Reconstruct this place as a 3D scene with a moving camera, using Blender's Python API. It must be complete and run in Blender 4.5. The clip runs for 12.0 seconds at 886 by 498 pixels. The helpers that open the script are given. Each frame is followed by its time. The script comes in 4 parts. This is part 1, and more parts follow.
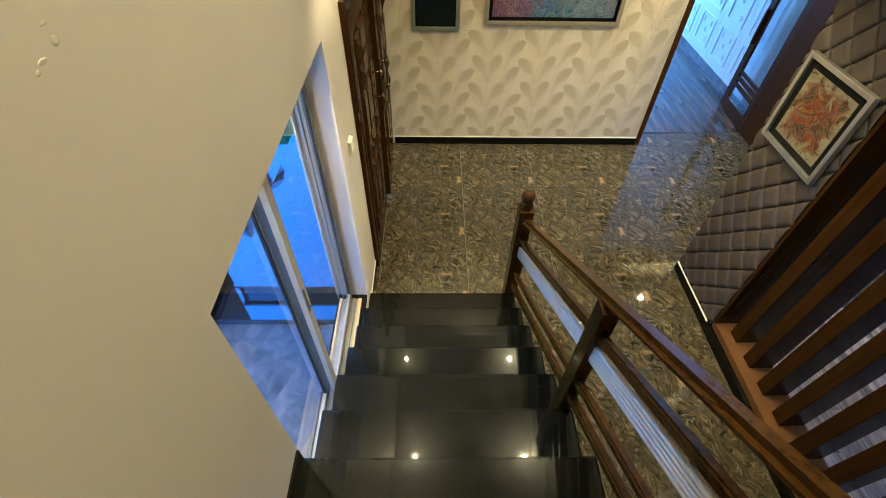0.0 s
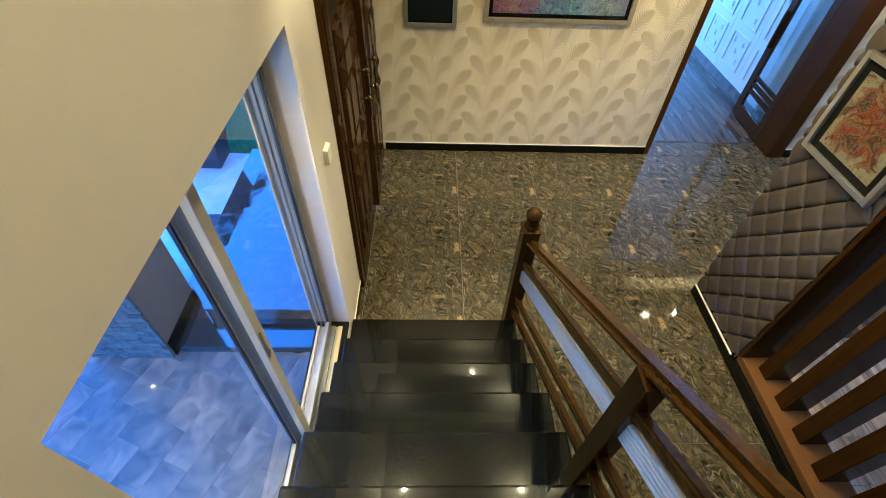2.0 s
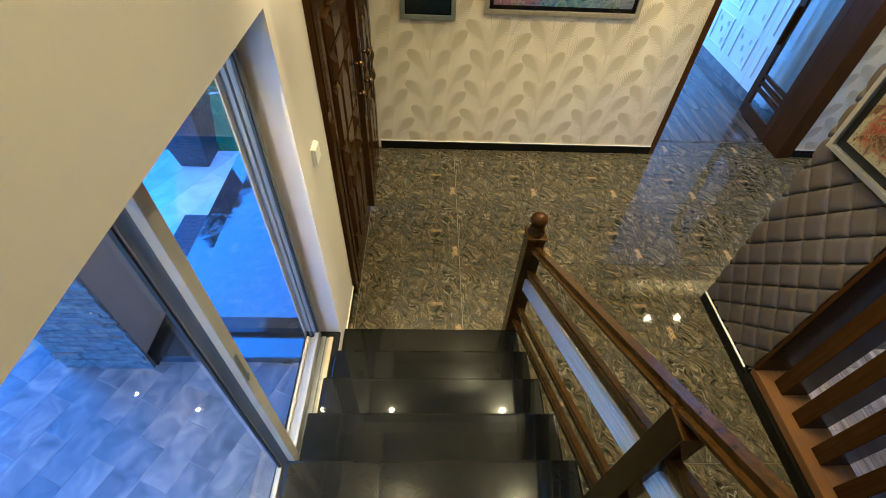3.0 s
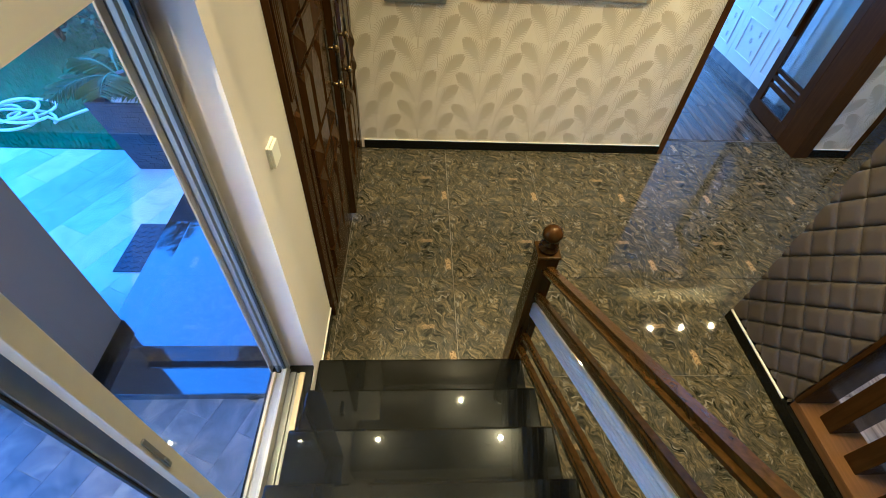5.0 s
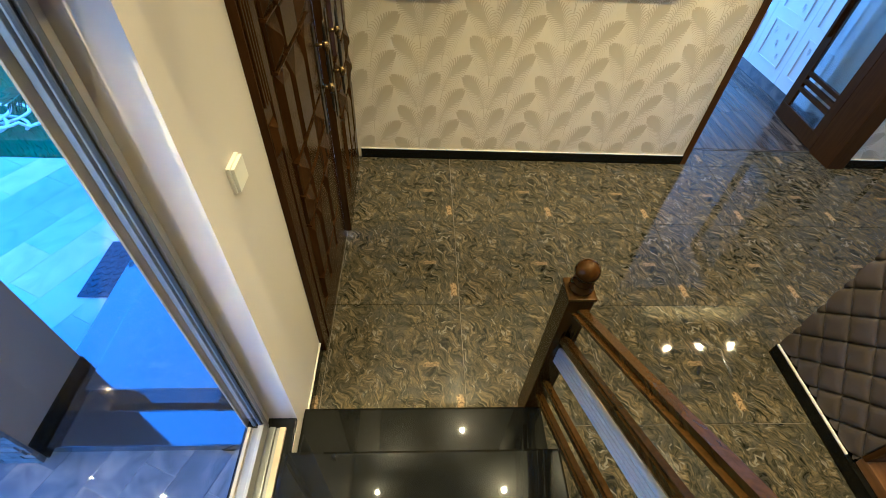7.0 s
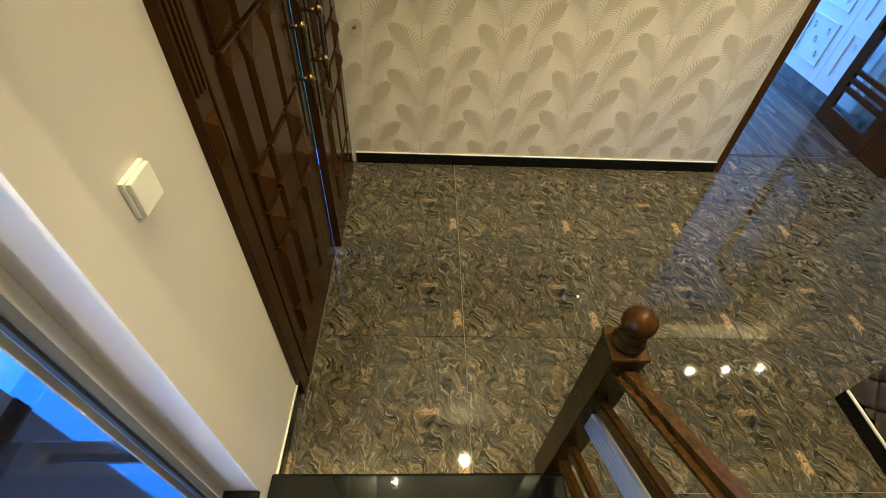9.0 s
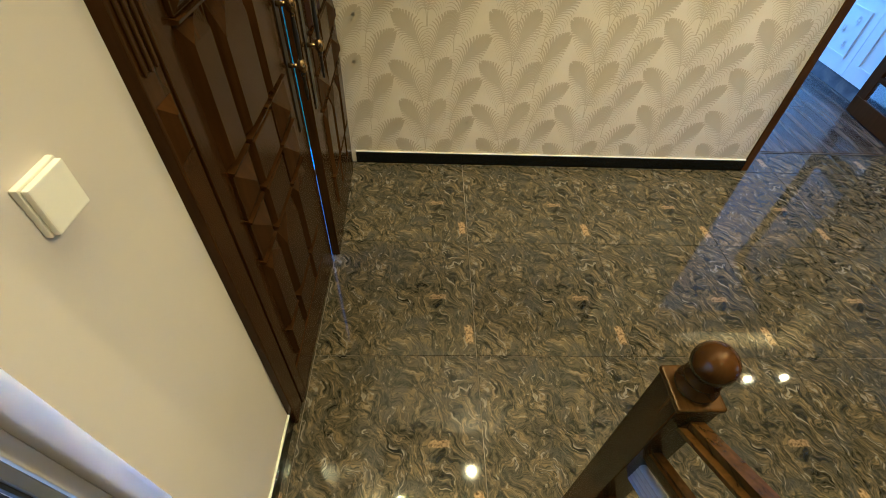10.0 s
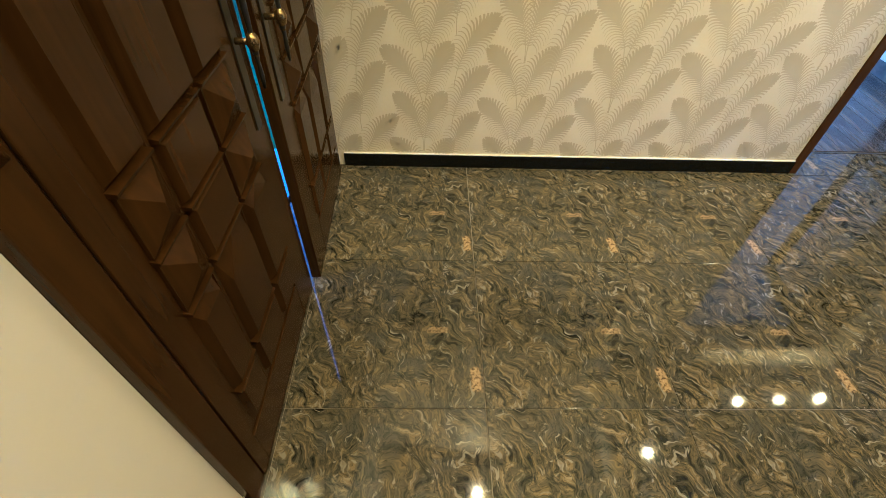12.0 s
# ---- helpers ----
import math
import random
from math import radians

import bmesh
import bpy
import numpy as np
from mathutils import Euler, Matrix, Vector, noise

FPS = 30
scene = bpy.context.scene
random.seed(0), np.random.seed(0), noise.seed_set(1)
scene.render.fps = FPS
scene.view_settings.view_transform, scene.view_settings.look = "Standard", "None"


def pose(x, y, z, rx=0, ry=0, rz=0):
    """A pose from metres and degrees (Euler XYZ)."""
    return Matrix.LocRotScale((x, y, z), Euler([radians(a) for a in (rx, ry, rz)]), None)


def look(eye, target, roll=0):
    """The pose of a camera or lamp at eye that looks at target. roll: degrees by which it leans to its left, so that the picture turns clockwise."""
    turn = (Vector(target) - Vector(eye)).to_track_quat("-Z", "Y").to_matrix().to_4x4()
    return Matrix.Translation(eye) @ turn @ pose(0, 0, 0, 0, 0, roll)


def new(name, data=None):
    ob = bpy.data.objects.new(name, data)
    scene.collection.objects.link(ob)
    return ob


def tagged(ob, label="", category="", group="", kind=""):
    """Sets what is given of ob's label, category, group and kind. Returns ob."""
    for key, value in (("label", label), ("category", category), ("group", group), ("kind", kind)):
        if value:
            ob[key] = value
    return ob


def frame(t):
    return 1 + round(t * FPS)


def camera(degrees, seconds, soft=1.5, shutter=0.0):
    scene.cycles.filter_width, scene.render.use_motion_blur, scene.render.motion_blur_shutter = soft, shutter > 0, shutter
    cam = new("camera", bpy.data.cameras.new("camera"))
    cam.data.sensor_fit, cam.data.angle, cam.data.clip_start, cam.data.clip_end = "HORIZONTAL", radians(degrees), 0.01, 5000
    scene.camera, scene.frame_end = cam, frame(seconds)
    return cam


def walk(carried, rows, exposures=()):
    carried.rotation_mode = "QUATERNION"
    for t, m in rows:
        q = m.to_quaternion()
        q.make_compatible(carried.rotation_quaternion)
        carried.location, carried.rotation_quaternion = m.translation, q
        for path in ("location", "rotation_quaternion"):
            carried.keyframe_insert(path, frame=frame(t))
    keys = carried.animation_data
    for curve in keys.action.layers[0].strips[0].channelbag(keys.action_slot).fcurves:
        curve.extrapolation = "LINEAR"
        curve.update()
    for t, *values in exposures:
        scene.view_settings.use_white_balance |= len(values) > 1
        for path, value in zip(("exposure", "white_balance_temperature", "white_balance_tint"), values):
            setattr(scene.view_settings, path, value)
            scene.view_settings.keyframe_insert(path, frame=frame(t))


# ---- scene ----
cam = camera(89.2, 12.0, soft=0.9)
PATH = [
    (0, (-0.303, -3.817, 3.169), (-0.265, -2.468, 1.693), 1.3),
    (0.5, (-0.293, -3.75, 3.134), (-0.258, -2.394, 1.665), 1.4),
    (1, (-0.299, -3.647, 3.055), (-0.251, -2.285, 1.591), 1.8),
    (1.5, (-0.291, -3.526, 2.991), (-0.234, -2.168, 1.525), 2.4),
    (2, (-0.277, -3.445, 2.948), (-0.218, -2.083, 1.485), 2.5),
    (2.5, (-0.279, -3.363, 2.894), (-0.214, -2.006, 1.426), 2.9),
    (4.5, (-0.275, -2.996, 2.65), (-0.168, -1.643, 1.181), 3.8),
    (5, (-0.276, -2.901, 2.57), (-0.156, -1.544, 1.106), 4.2),
    (5.5, (-0.26, -2.828, 2.557), (-0.141, -1.472, 1.091), 4.3),
    (6, (-0.261, -2.737, 2.507), (-0.14, -1.382, 1.041), 4.4),
    (6.5, (-0.264, -2.644, 2.431), (-0.148, -1.282, 0.972), 4.2),
    (7, (-0.285, -2.548, 2.379), (-0.168, -1.176, 0.928), 4.2),
    (9, (-0.243, -2.179, 2.136), (-0.152, -0.794, 0.696), 3.8),
    (9.5, (-0.256, -2.072, 2.042), (-0.173, -0.682, 0.607), 3.4),
    (10, (-0.265, -1.967, 1.977), (-0.186, -0.581, 0.538), 3.2),
    (10.5, (-0.264, -1.879, 1.907), (-0.187, -0.487, 0.472), 3.1),
    (11, (-0.253, -1.773, 1.839), (-0.18, -0.38, 0.405), 2.9),
    (11.5, (-0.236, -1.676, 1.812), (-0.17, -0.293, 0.369), 2.6),
    (12, (-0.237, -1.581, 1.737), (-0.174, -0.198, 0.293), 2.6),
]
walk(cam, [(t, look(eye, target, roll)) for t, eye, target, roll in PATH],
     exposures=[(0.0, 3.1, 4300, 10), (6.0, 3.15, 4300, 10), (10.0, 3.05, 4300, 10), (12.0, 3.38, 4300, 10)])

# ---- world and lights ----
SUN_EL, SUN_AZ = radians(40.0), radians(120.0)
world = bpy.data.worlds.new("dusk_sky")
scene.world = world
world.use_nodes = True
wn, wl = world.node_tree.nodes, world.node_tree.links
sky = wn.new("ShaderNodeTexSky")
sky.sky_type = "NISHITA"
sky.sun_disc = False
sky.sun_elevation, sky.sun_rotation = SUN_EL, SUN_AZ
dusk = wn.new("ShaderNodeMix")
dusk.data_type, dusk.blend_type = "RGBA", "MULTIPLY"
dusk.inputs[0].default_value = 1.0
dusk.inputs[7].default_value = (0.53, 0.88, 1.34, 1)
wl.new(sky.outputs["Color"], dusk.inputs[6])
wl.new(dusk.outputs[2], wn["Background"].inputs["Color"])
wn["Background"].inputs["Strength"].default_value = 0.15

WARM = (1.0, 0.66, 0.205)


def lamp(name, kind, power, colour, where, size=0.1, **more):
    data = bpy.data.lights.new(name, kind)
    data.energy, data.color = power, colour
    if kind == "AREA":
        data.size = size
        if "size_y" in more:
            data.shape, data.size_y = "RECTANGLE", more["size_y"]
    else:
        data.shadow_soft_size = size
    if kind == "SPOT":
        data.spot_size, data.spot_blend = radians(more.get("cone", 120)), 0.8
    ob = new(name, data)
    ob.matrix_world = where
    return ob


# recessed downlights: foyer, passage and stairwell
CEIL, CEIL_UP = 2.75, 5.4
# (1.2, -1.2) is an added fill, placed by guess, for quilted panel and floor
DOWNLIGHTS = [(-0.61, -1.36, CEIL, 4.0), (0.53, -1.36, CEIL, 16), (0.5, 0.36, CEIL_UP, 33), (-0.58, -0.05, CEIL_UP, 18),
              (1.92, -0.02, CEIL, 15), (3.06, 0.5, CEIL, 9), (3.52, 0.52, CEIL, 9), (3.97, 0.54, CEIL, 10), (1.2, -1.2, CEIL, 14),
              (-0.56, -1.80, CEIL_UP, 25), (0.92, -1.80, CEIL_UP, 44), (0.1, -3.9, CEIL_UP, 24),
              (-1.75, -2.3, 3.2, 40), (-1.75, -3.6, 3.2, 12)]
for x, y, z, power in DOWNLIGHTS:
    lamp("downlight_lamp", "SPOT", power, WARM, pose(x, y, z - 0.03), 0.017, cone=140)

# daylight standing in the window openings
SKY_BLUE = (0.42, 0.66, 1.0)
lamp("side_room_daylight", "AREA", 14, SKY_BLUE, look((2.5, 5.25, 1.5), (3.0, 2.2, 0.9)), 1.7, size_y=1.8)


# ---- materials ----
def mat(name, rough=0.5, metal=0.0, colour=(0.5, 0.5, 0.5), spec=None):
    m = bpy.data.materials.new(name)
    m.use_nodes = True
    b = m.node_tree.nodes["Principled BSDF"]
    b.inputs["Base Color"].default_value = (*colour, 1)
    b.inputs["Roughness"].default_value = rough
    b.inputs["Metallic"].default_value = metal
    if spec is not None:
        b.inputs["Specular IOR Level"].default_value = spec
    return m, m.node_tree.nodes, m.node_tree.links, b


def node(ns, kind, **values):
    n = ns.new(kind)
    for key, value in values.items():
        n.inputs[key.replace("_", " ")].default_value = value
    return n


def coords(ns, ls, scale=(1, 1, 1), turn=(0, 0, 0), which="Object"):
    tc = ns.new("ShaderNodeTexCoord")
    mp = ns.new("ShaderNodeMapping")
    mp.inputs["Scale"].default_value = scale
    mp.inputs["Rotation"].default_value = [radians(a) for a in turn]
    ls.new(tc.outputs[which], mp.inputs["Vector"])
    return mp.outputs["Vector"]


def ramp(ns, ls, fac, stops):
    r = ns.new("ShaderNodeValToRGB")
    e = r.color_ramp.elements
    while len(e) < len(stops):
        e.new(0.5)
    for el, (p, c) in zip(e, stops):
        el.position, el.color = p, (*c, 1)
    ls.new(fac, r.inputs["Fac"])
    return r.outputs["Color"]


def noise_fac(ns, ls, vec, scale, detail=5.0, distortion=0.0, rough=0.55):
    n = node(ns, "ShaderNodeTexNoise", Scale=scale, Detail=detail, Distortion=distortion, Roughness=rough)
    ls.new(vec, n.inputs["Vector"])
    return n.outputs["Fac"]


def bump(ns, ls, b, fac, strength, distance=0.01):
    u = node(ns, "ShaderNodeBump", Strength=strength, Distance=distance)
    ls.new(fac, u.inputs["Height"])
    ls.new(u.outputs["Normal"], b.inputs["Normal"])
    return u


def mix(ns, ls, fac, a, c, mode="MIX"):
    m = ns.new("ShaderNodeMix")
    m.data_type, m.blend_type = "RGBA", mode
    for sock, v in ((0, fac), (6, a), (7, c)):
        if hasattr(v, "is_output"):
            ls.new(v, m.inputs[sock])
        elif sock == 0:
            m.inputs[0].default_value = v
        else:
            m.inputs[sock].default_value = (*v, 1)
    return m.outputs[2]


def math_node(ns, ls, op, a, b=0.0, c=0.0):
    m = ns.new("ShaderNodeMath")
    m.operation = op
    for i, v in enumerate((a, b, c)):
        if hasattr(v, "is_output"):
            ls.new(v, m.inputs[i])
        else:
            m.inputs[i].default_value = v
    return m.outputs[0]


def plain(name, colour, rough=0.5, metal=0.0, vary=0.12, scale=9.0, bumpy=0.05, spec=None):
    """A painted, moulded or metal surface with faint mottling and grain."""
    m, ns, ls, b = mat(name, rough, metal, colour, spec)
    v = coords(ns, ls)
    f = noise_fac(ns, ls, v, scale, 6)
    lo = tuple(max(0.0, c * (1 - vary)) for c in colour)
    hi = tuple(min(1.0, c * (1 + vary)) for c in colour)
    ls.new(ramp(ns, ls, f, [(0.3, lo), (0.7, hi)]), b.inputs["Base Color"])
    if bumpy:
        bump(ns, ls, b, noise_fac(ns, ls, v, scale * 14, 3), bumpy, 0.004)
    return m


def wood_material(name, dark, light, rough=0.3, grain=(3, 60, 60)):
    m, ns, ls, b = mat(name, rough)
    v = coords(ns, ls, grain)
    f = noise_fac(ns, ls, v, 1.0, 6, 0.6)
    v2 = coords(ns, ls, (1.5, 1.5, 1.5))
    f2 = noise_fac(ns, ls, v2, 2.0, 3)
    c = ramp(ns, ls, f, [(0.3, dark), (0.7, light)])
    c2 = mix(ns, ls, 0.35, c, ramp(ns, ls, f2, [(0.3, dark), (0.7, light)]))
    ls.new(c2, b.inputs["Base Color"])
    bump(ns, ls, b, f, 0.12, 0.003)
    b.inputs["Specular IOR Level"].default_value = 0.16
    b.inputs["Specular Tint"].default_value = (1.0, 0.70, 0.40, 1)
    return m


def plaster(name, colour):
    m, ns, ls, b = mat(name, 0.6, 0.0, colour)
    v = coords(ns, ls)
    f = noise_fac(ns, ls, v, 1.3, 4)
    lo = tuple(c * 0.93 for c in colour)
    ls.new(ramp(ns, ls, f, [(0.3, lo), (0.7, colour)]), b.inputs["Base Color"])
    f2 = noise_fac(ns, ls, v, 40, 4)
    f3 = noise_fac(ns, ls, v, 3.0, 2)
    h = math_node(ns, ls, "MULTIPLY_ADD", f2, 0.25, f3)
    bump(ns, ls, b, h, 0.12, 0.01)
    return m


def marble_tile():
    """Polished olive, brown and black swirled marble look, the same on every tile."""
    m, ns, ls, b = mat("swirled_marble_tile", 0.035, spec=0.42)
    v = coords(ns, ls, (1, 1, 1), (0, 0, 62))
    warp = node(ns, "ShaderNodeTexNoise", Scale=5.0, Detail=3.0)
    ls.new(v, warp.inputs["Vector"])
    add = ns.new("ShaderNodeVectorMath")
    add.operation = "MULTIPLY_ADD"
    ls.new(warp.outputs["Color"], add.inputs[0])
    add.inputs[1].default_value = (0.28, 0.28, 0.0)
    ls.new(v, add.inputs[2])
    st = ns.new("ShaderNodeMapping")
    st.inputs["Scale"].default_value = (12, 28, 1)
    ls.new(add.outputs[0], st.inputs["Vector"])
    f = noise_fac(ns, ls, st.outputs["Vector"], 1.0, 5, 1.4, 0.6)
    base = ramp(ns, ls, f, [(0.34, (0.010, 0.0095, 0.007)), (0.43, (0.038, 0.033, 0.021)), (0.53, (0.073, 0.060, 0.034)),
                            (0.61, (0.118, 0.086, 0.037)), (0.70, (0.17, 0.138, 0.082))])
    big = noise_fac(ns, ls, v, 7.0, 3, 0.8)
    base = mix(ns, ls, ramp(ns, ls, big, [(0.50, (0, 0, 0)), (0.66, (0.7, 0.7, 0.7))]), base, (0.050, 0.048, 0.039))
    f2 = noise_fac(ns, ls, st.outputs["Vector"], 1.0, 6, 1.6, 0.65)
    vein = ramp(ns, ls, noise_fac(ns, ls, add.outputs[0], 26, 4, 2.0), [(0.46, (0, 0, 0)), (0.495, (0.8, 0.8, 0.8)), (0.53, (0, 0, 0))])
    base = mix(ns, ls, vein, base, (0.010, 0.012, 0.010))
    lightv = ramp(ns, ls, noise_fac(ns, ls, st.outputs["Vector"], 0.8, 5, 2.2), [(0.60, (0, 0, 0)), (0.66, (1, 1, 1))])
    base = mix(ns, ls, lightv, base, (0.165, 0.145, 0.105))
    # two golden patches that recur on every tile
    tc = ns.new("ShaderNodeTexCoord")
    sep = ns.new("ShaderNodeSeparateXYZ")
    ls.new(tc.outputs["Object"], sep.inputs[0])
    for px, py, hx, hy, full in ((0.368, -0.27, 0.022, 0.062, 0.9), (0.21, -0.03, 0.055, 0.018, 0.55)):
        dx = math_node(ns, ls, "DIVIDE", math_node(ns, ls, "ABSOLUTE", math_node(ns, ls, "SUBTRACT", sep.outputs[0], px)), hx)
        dy = math_node(ns, ls, "DIVIDE", math_node(ns, ls, "ABSOLUTE", math_node(ns, ls, "SUBTRACT", sep.outputs[1], py)), hy)
        d = math_node(ns, ls, "MAXIMUM", dx, dy)
        d = math_node(ns, ls, "ADD", d, math_node(ns, ls, "MULTIPLY", math_node(ns, ls, "SUBTRACT", noise_fac(ns, ls, tc.outputs["Object"], 40, 4), 0.5), 1.2))
        msk = ramp(ns, ls, d, [(0.7, (full,) * 3), (1.1, (0, 0, 0))])
        gold = ramp(ns, ls, noise_fac(ns, ls, tc.outputs["Object"], 70, 5, 0.5), [(0.36, (0.05, 0.03, 0.012)), (0.5, (0.25, 0.165, 0.07)), (0.65, (0.34, 0.24, 0.115))])
        base = mix(ns, ls, msk, base, gold)
    ls.new(base, b.inputs["Base Color"])
    bump(ns, ls, b, f2, 0.02, 0.002)
    return m


PAPER = (0.60, 0.51, 0.325)


def wallpaper(name):
    """Cream embossed paper with a fine woven grain."""
    m, ns, ls, b = mat(name, 0.5)
    tc = ns.new("ShaderNodeTexCoord")
    grain = noise_fac(ns, ls, tc.outputs["Object"], 90, 3)
    blotch = noise_fac(ns, ls, tc.outputs["Object"], 5, 3)
    c = mix(ns, ls, 0.10, PAPER, ramp(ns, ls, grain, [(0.3, (0.4, 0.35, 0.27)), (0.7, (0.75, 0.7, 0.6))]))
    c = mix(ns, ls, 0.5, c, ramp(ns, ls, blotch, [(0.35, (0.55, 0.465, 0.29)), (0.65, (0.615, 0.525, 0.34))]))
    ls.new(c, b.inputs["Base Color"])
    bump(ns, ls, b, grain, 0.08, 0.003)
    return m


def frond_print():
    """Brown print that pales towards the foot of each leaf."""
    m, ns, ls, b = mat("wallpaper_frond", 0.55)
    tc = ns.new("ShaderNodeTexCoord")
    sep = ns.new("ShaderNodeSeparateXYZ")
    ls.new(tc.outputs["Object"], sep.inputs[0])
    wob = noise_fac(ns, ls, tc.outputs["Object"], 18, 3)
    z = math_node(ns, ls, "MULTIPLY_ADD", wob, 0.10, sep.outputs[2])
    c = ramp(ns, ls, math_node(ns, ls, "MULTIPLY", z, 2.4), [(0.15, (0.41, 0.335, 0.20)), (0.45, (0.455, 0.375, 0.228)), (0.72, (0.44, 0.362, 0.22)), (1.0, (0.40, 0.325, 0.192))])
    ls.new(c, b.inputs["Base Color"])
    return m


def granite(name, colour, rough):
    m, ns, ls, b = mat(name, rough, 0.0, colour)
    v = coords(ns, ls)
    f = noise_fac(ns, ls, v, 220, 3)
    hi = tuple(c * 1.5 for c in colour)
    tone = ns.new("ShaderNodeObjectInfo")
    slab_tone = ramp(ns, ls, tone.outputs["Random"], [(0.0, (0.6, 0.6, 0.6)), (1.0, (1.25, 1.25, 1.2))])
    ls.new(mix(ns, ls, 1.0, ramp(ns, ls, f, [(0.35, colour), (0.75, hi)]), slab_tone, "MULTIPLY"), b.inputs["Base Color"])
    s = noise_fac(ns, ls, v, 6, 5)
    r = ns.new("ShaderNodeMapRange")
    for key, val in (("From Min", 0.3), ("From Max", 0.7), ("To Min", rough * 0.8), ("To Max", rough * 1.5)):
        r.inputs[key].default_value = val
    ls.new(s, r.inputs["Value"])
    ls.new(r.outputs[0], b.inputs["Roughness"])
    bump(ns, ls, b, s, 0.012, 0.004)
    b.inputs["Coat Weight"].default_value = 0.38
    b.inputs["Coat Roughness"].default_value = 0.03
    b.inputs["Coat IOR"].default_value = 1.45
    return m


def plank_floor(name, tone_up):
    m, ns, ls, b = mat(name, 0.22)
    v = coords(ns, ls, (17, 1.0, 1))
    f = noise_fac(ns, ls, v, 1.0, 6, 0.8)
    tone = ns.new("ShaderNodeObjectInfo")
    c = ramp(ns, ls, f, [(0.34, (0.022, 0.017, 0.013)), (0.5, (0.095, 0.072, 0.052)), (0.68, (0.19, 0.15, 0.11))])
    c = mix(ns, ls, tone.outputs["Random"], c, (0.16, 0.13, 0.1), "MULTIPLY")
    c2 = mix(ns, ls, 0.7, c, ramp(ns, ls, f, [(0.34, (0.025, 0.019, 0.014)), (0.7, (0.17, 0.135, 0.10))]))
    ls.new(mix(ns, ls, 1.0, c2, (tone_up,) * 3, "MULTIPLY"), b.inputs["Base Color"])
    bump(ns, ls, b, f, 0.1, 0.002)
    return m


def stone_tile(name, colours, rough, scale=7.0):
    m, ns, ls, b = mat(name, rough)
    v = coords(ns, ls)
    tone = ns.new("ShaderNodeObjectInfo")
    off = ns.new("ShaderNodeVectorMath")
    off.operation = "ADD"
    ls.new(v, off.inputs[0])
    sc = ns.new("ShaderNodeVectorMath")
    sc.operation = "SCALE"
    sc.inputs[0].default_value = (37, 91, 13)
    ls.new(tone.outputs["Random"], sc.inputs["Scale"])
    ls.new(sc.outputs[0], off.inputs[1])
    f = noise_fac(ns, ls, off.outputs[0], scale, 7, 0.8)
    n = len(colours)
    c = ramp(ns, ls, f, [(0.3 + 0.4 * i / (n - 1), col) for i, col in enumerate(colours)])
    t = ramp(ns, ls, tone.outputs["Random"], [(0.0, (0.62, 0.68, 0.74)), (0.7, (0.90, 0.95, 1.0)), (1.0, (1.05, 0.92, 0.82))])
    ls.new(mix(ns, ls, 1.0, c, t, "MULTIPLY"), b.inputs["Base Color"])
    bump(ns, ls, b, f, 0.35, 0.006)
    return m


def glass_material(name, colour=(1, 1, 1), rough=0.0):
    m, ns, ls, b = mat(name, rough, 0.0, colour)
    b.inputs["Transmission Weight"].default_value = 1.0
    b.inputs["IOR"].default_value = 1.45
    return m


def glow(name, colour, strength):
    m = bpy.data.materials.new(name)
    m.use_nodes = True
    ns, ls = m.node_tree.nodes, m.node_tree.links
    ns.remove(ns["Principled BSDF"])
    e = ns.new("ShaderNodeEmission")
    e.inputs["Color"].default_value = (*colour, 1)
    e.inputs["Strength"].default_value = strength
    ls.new(e.outputs[0], ns["Material Output"].inputs["Surface"])
    return m


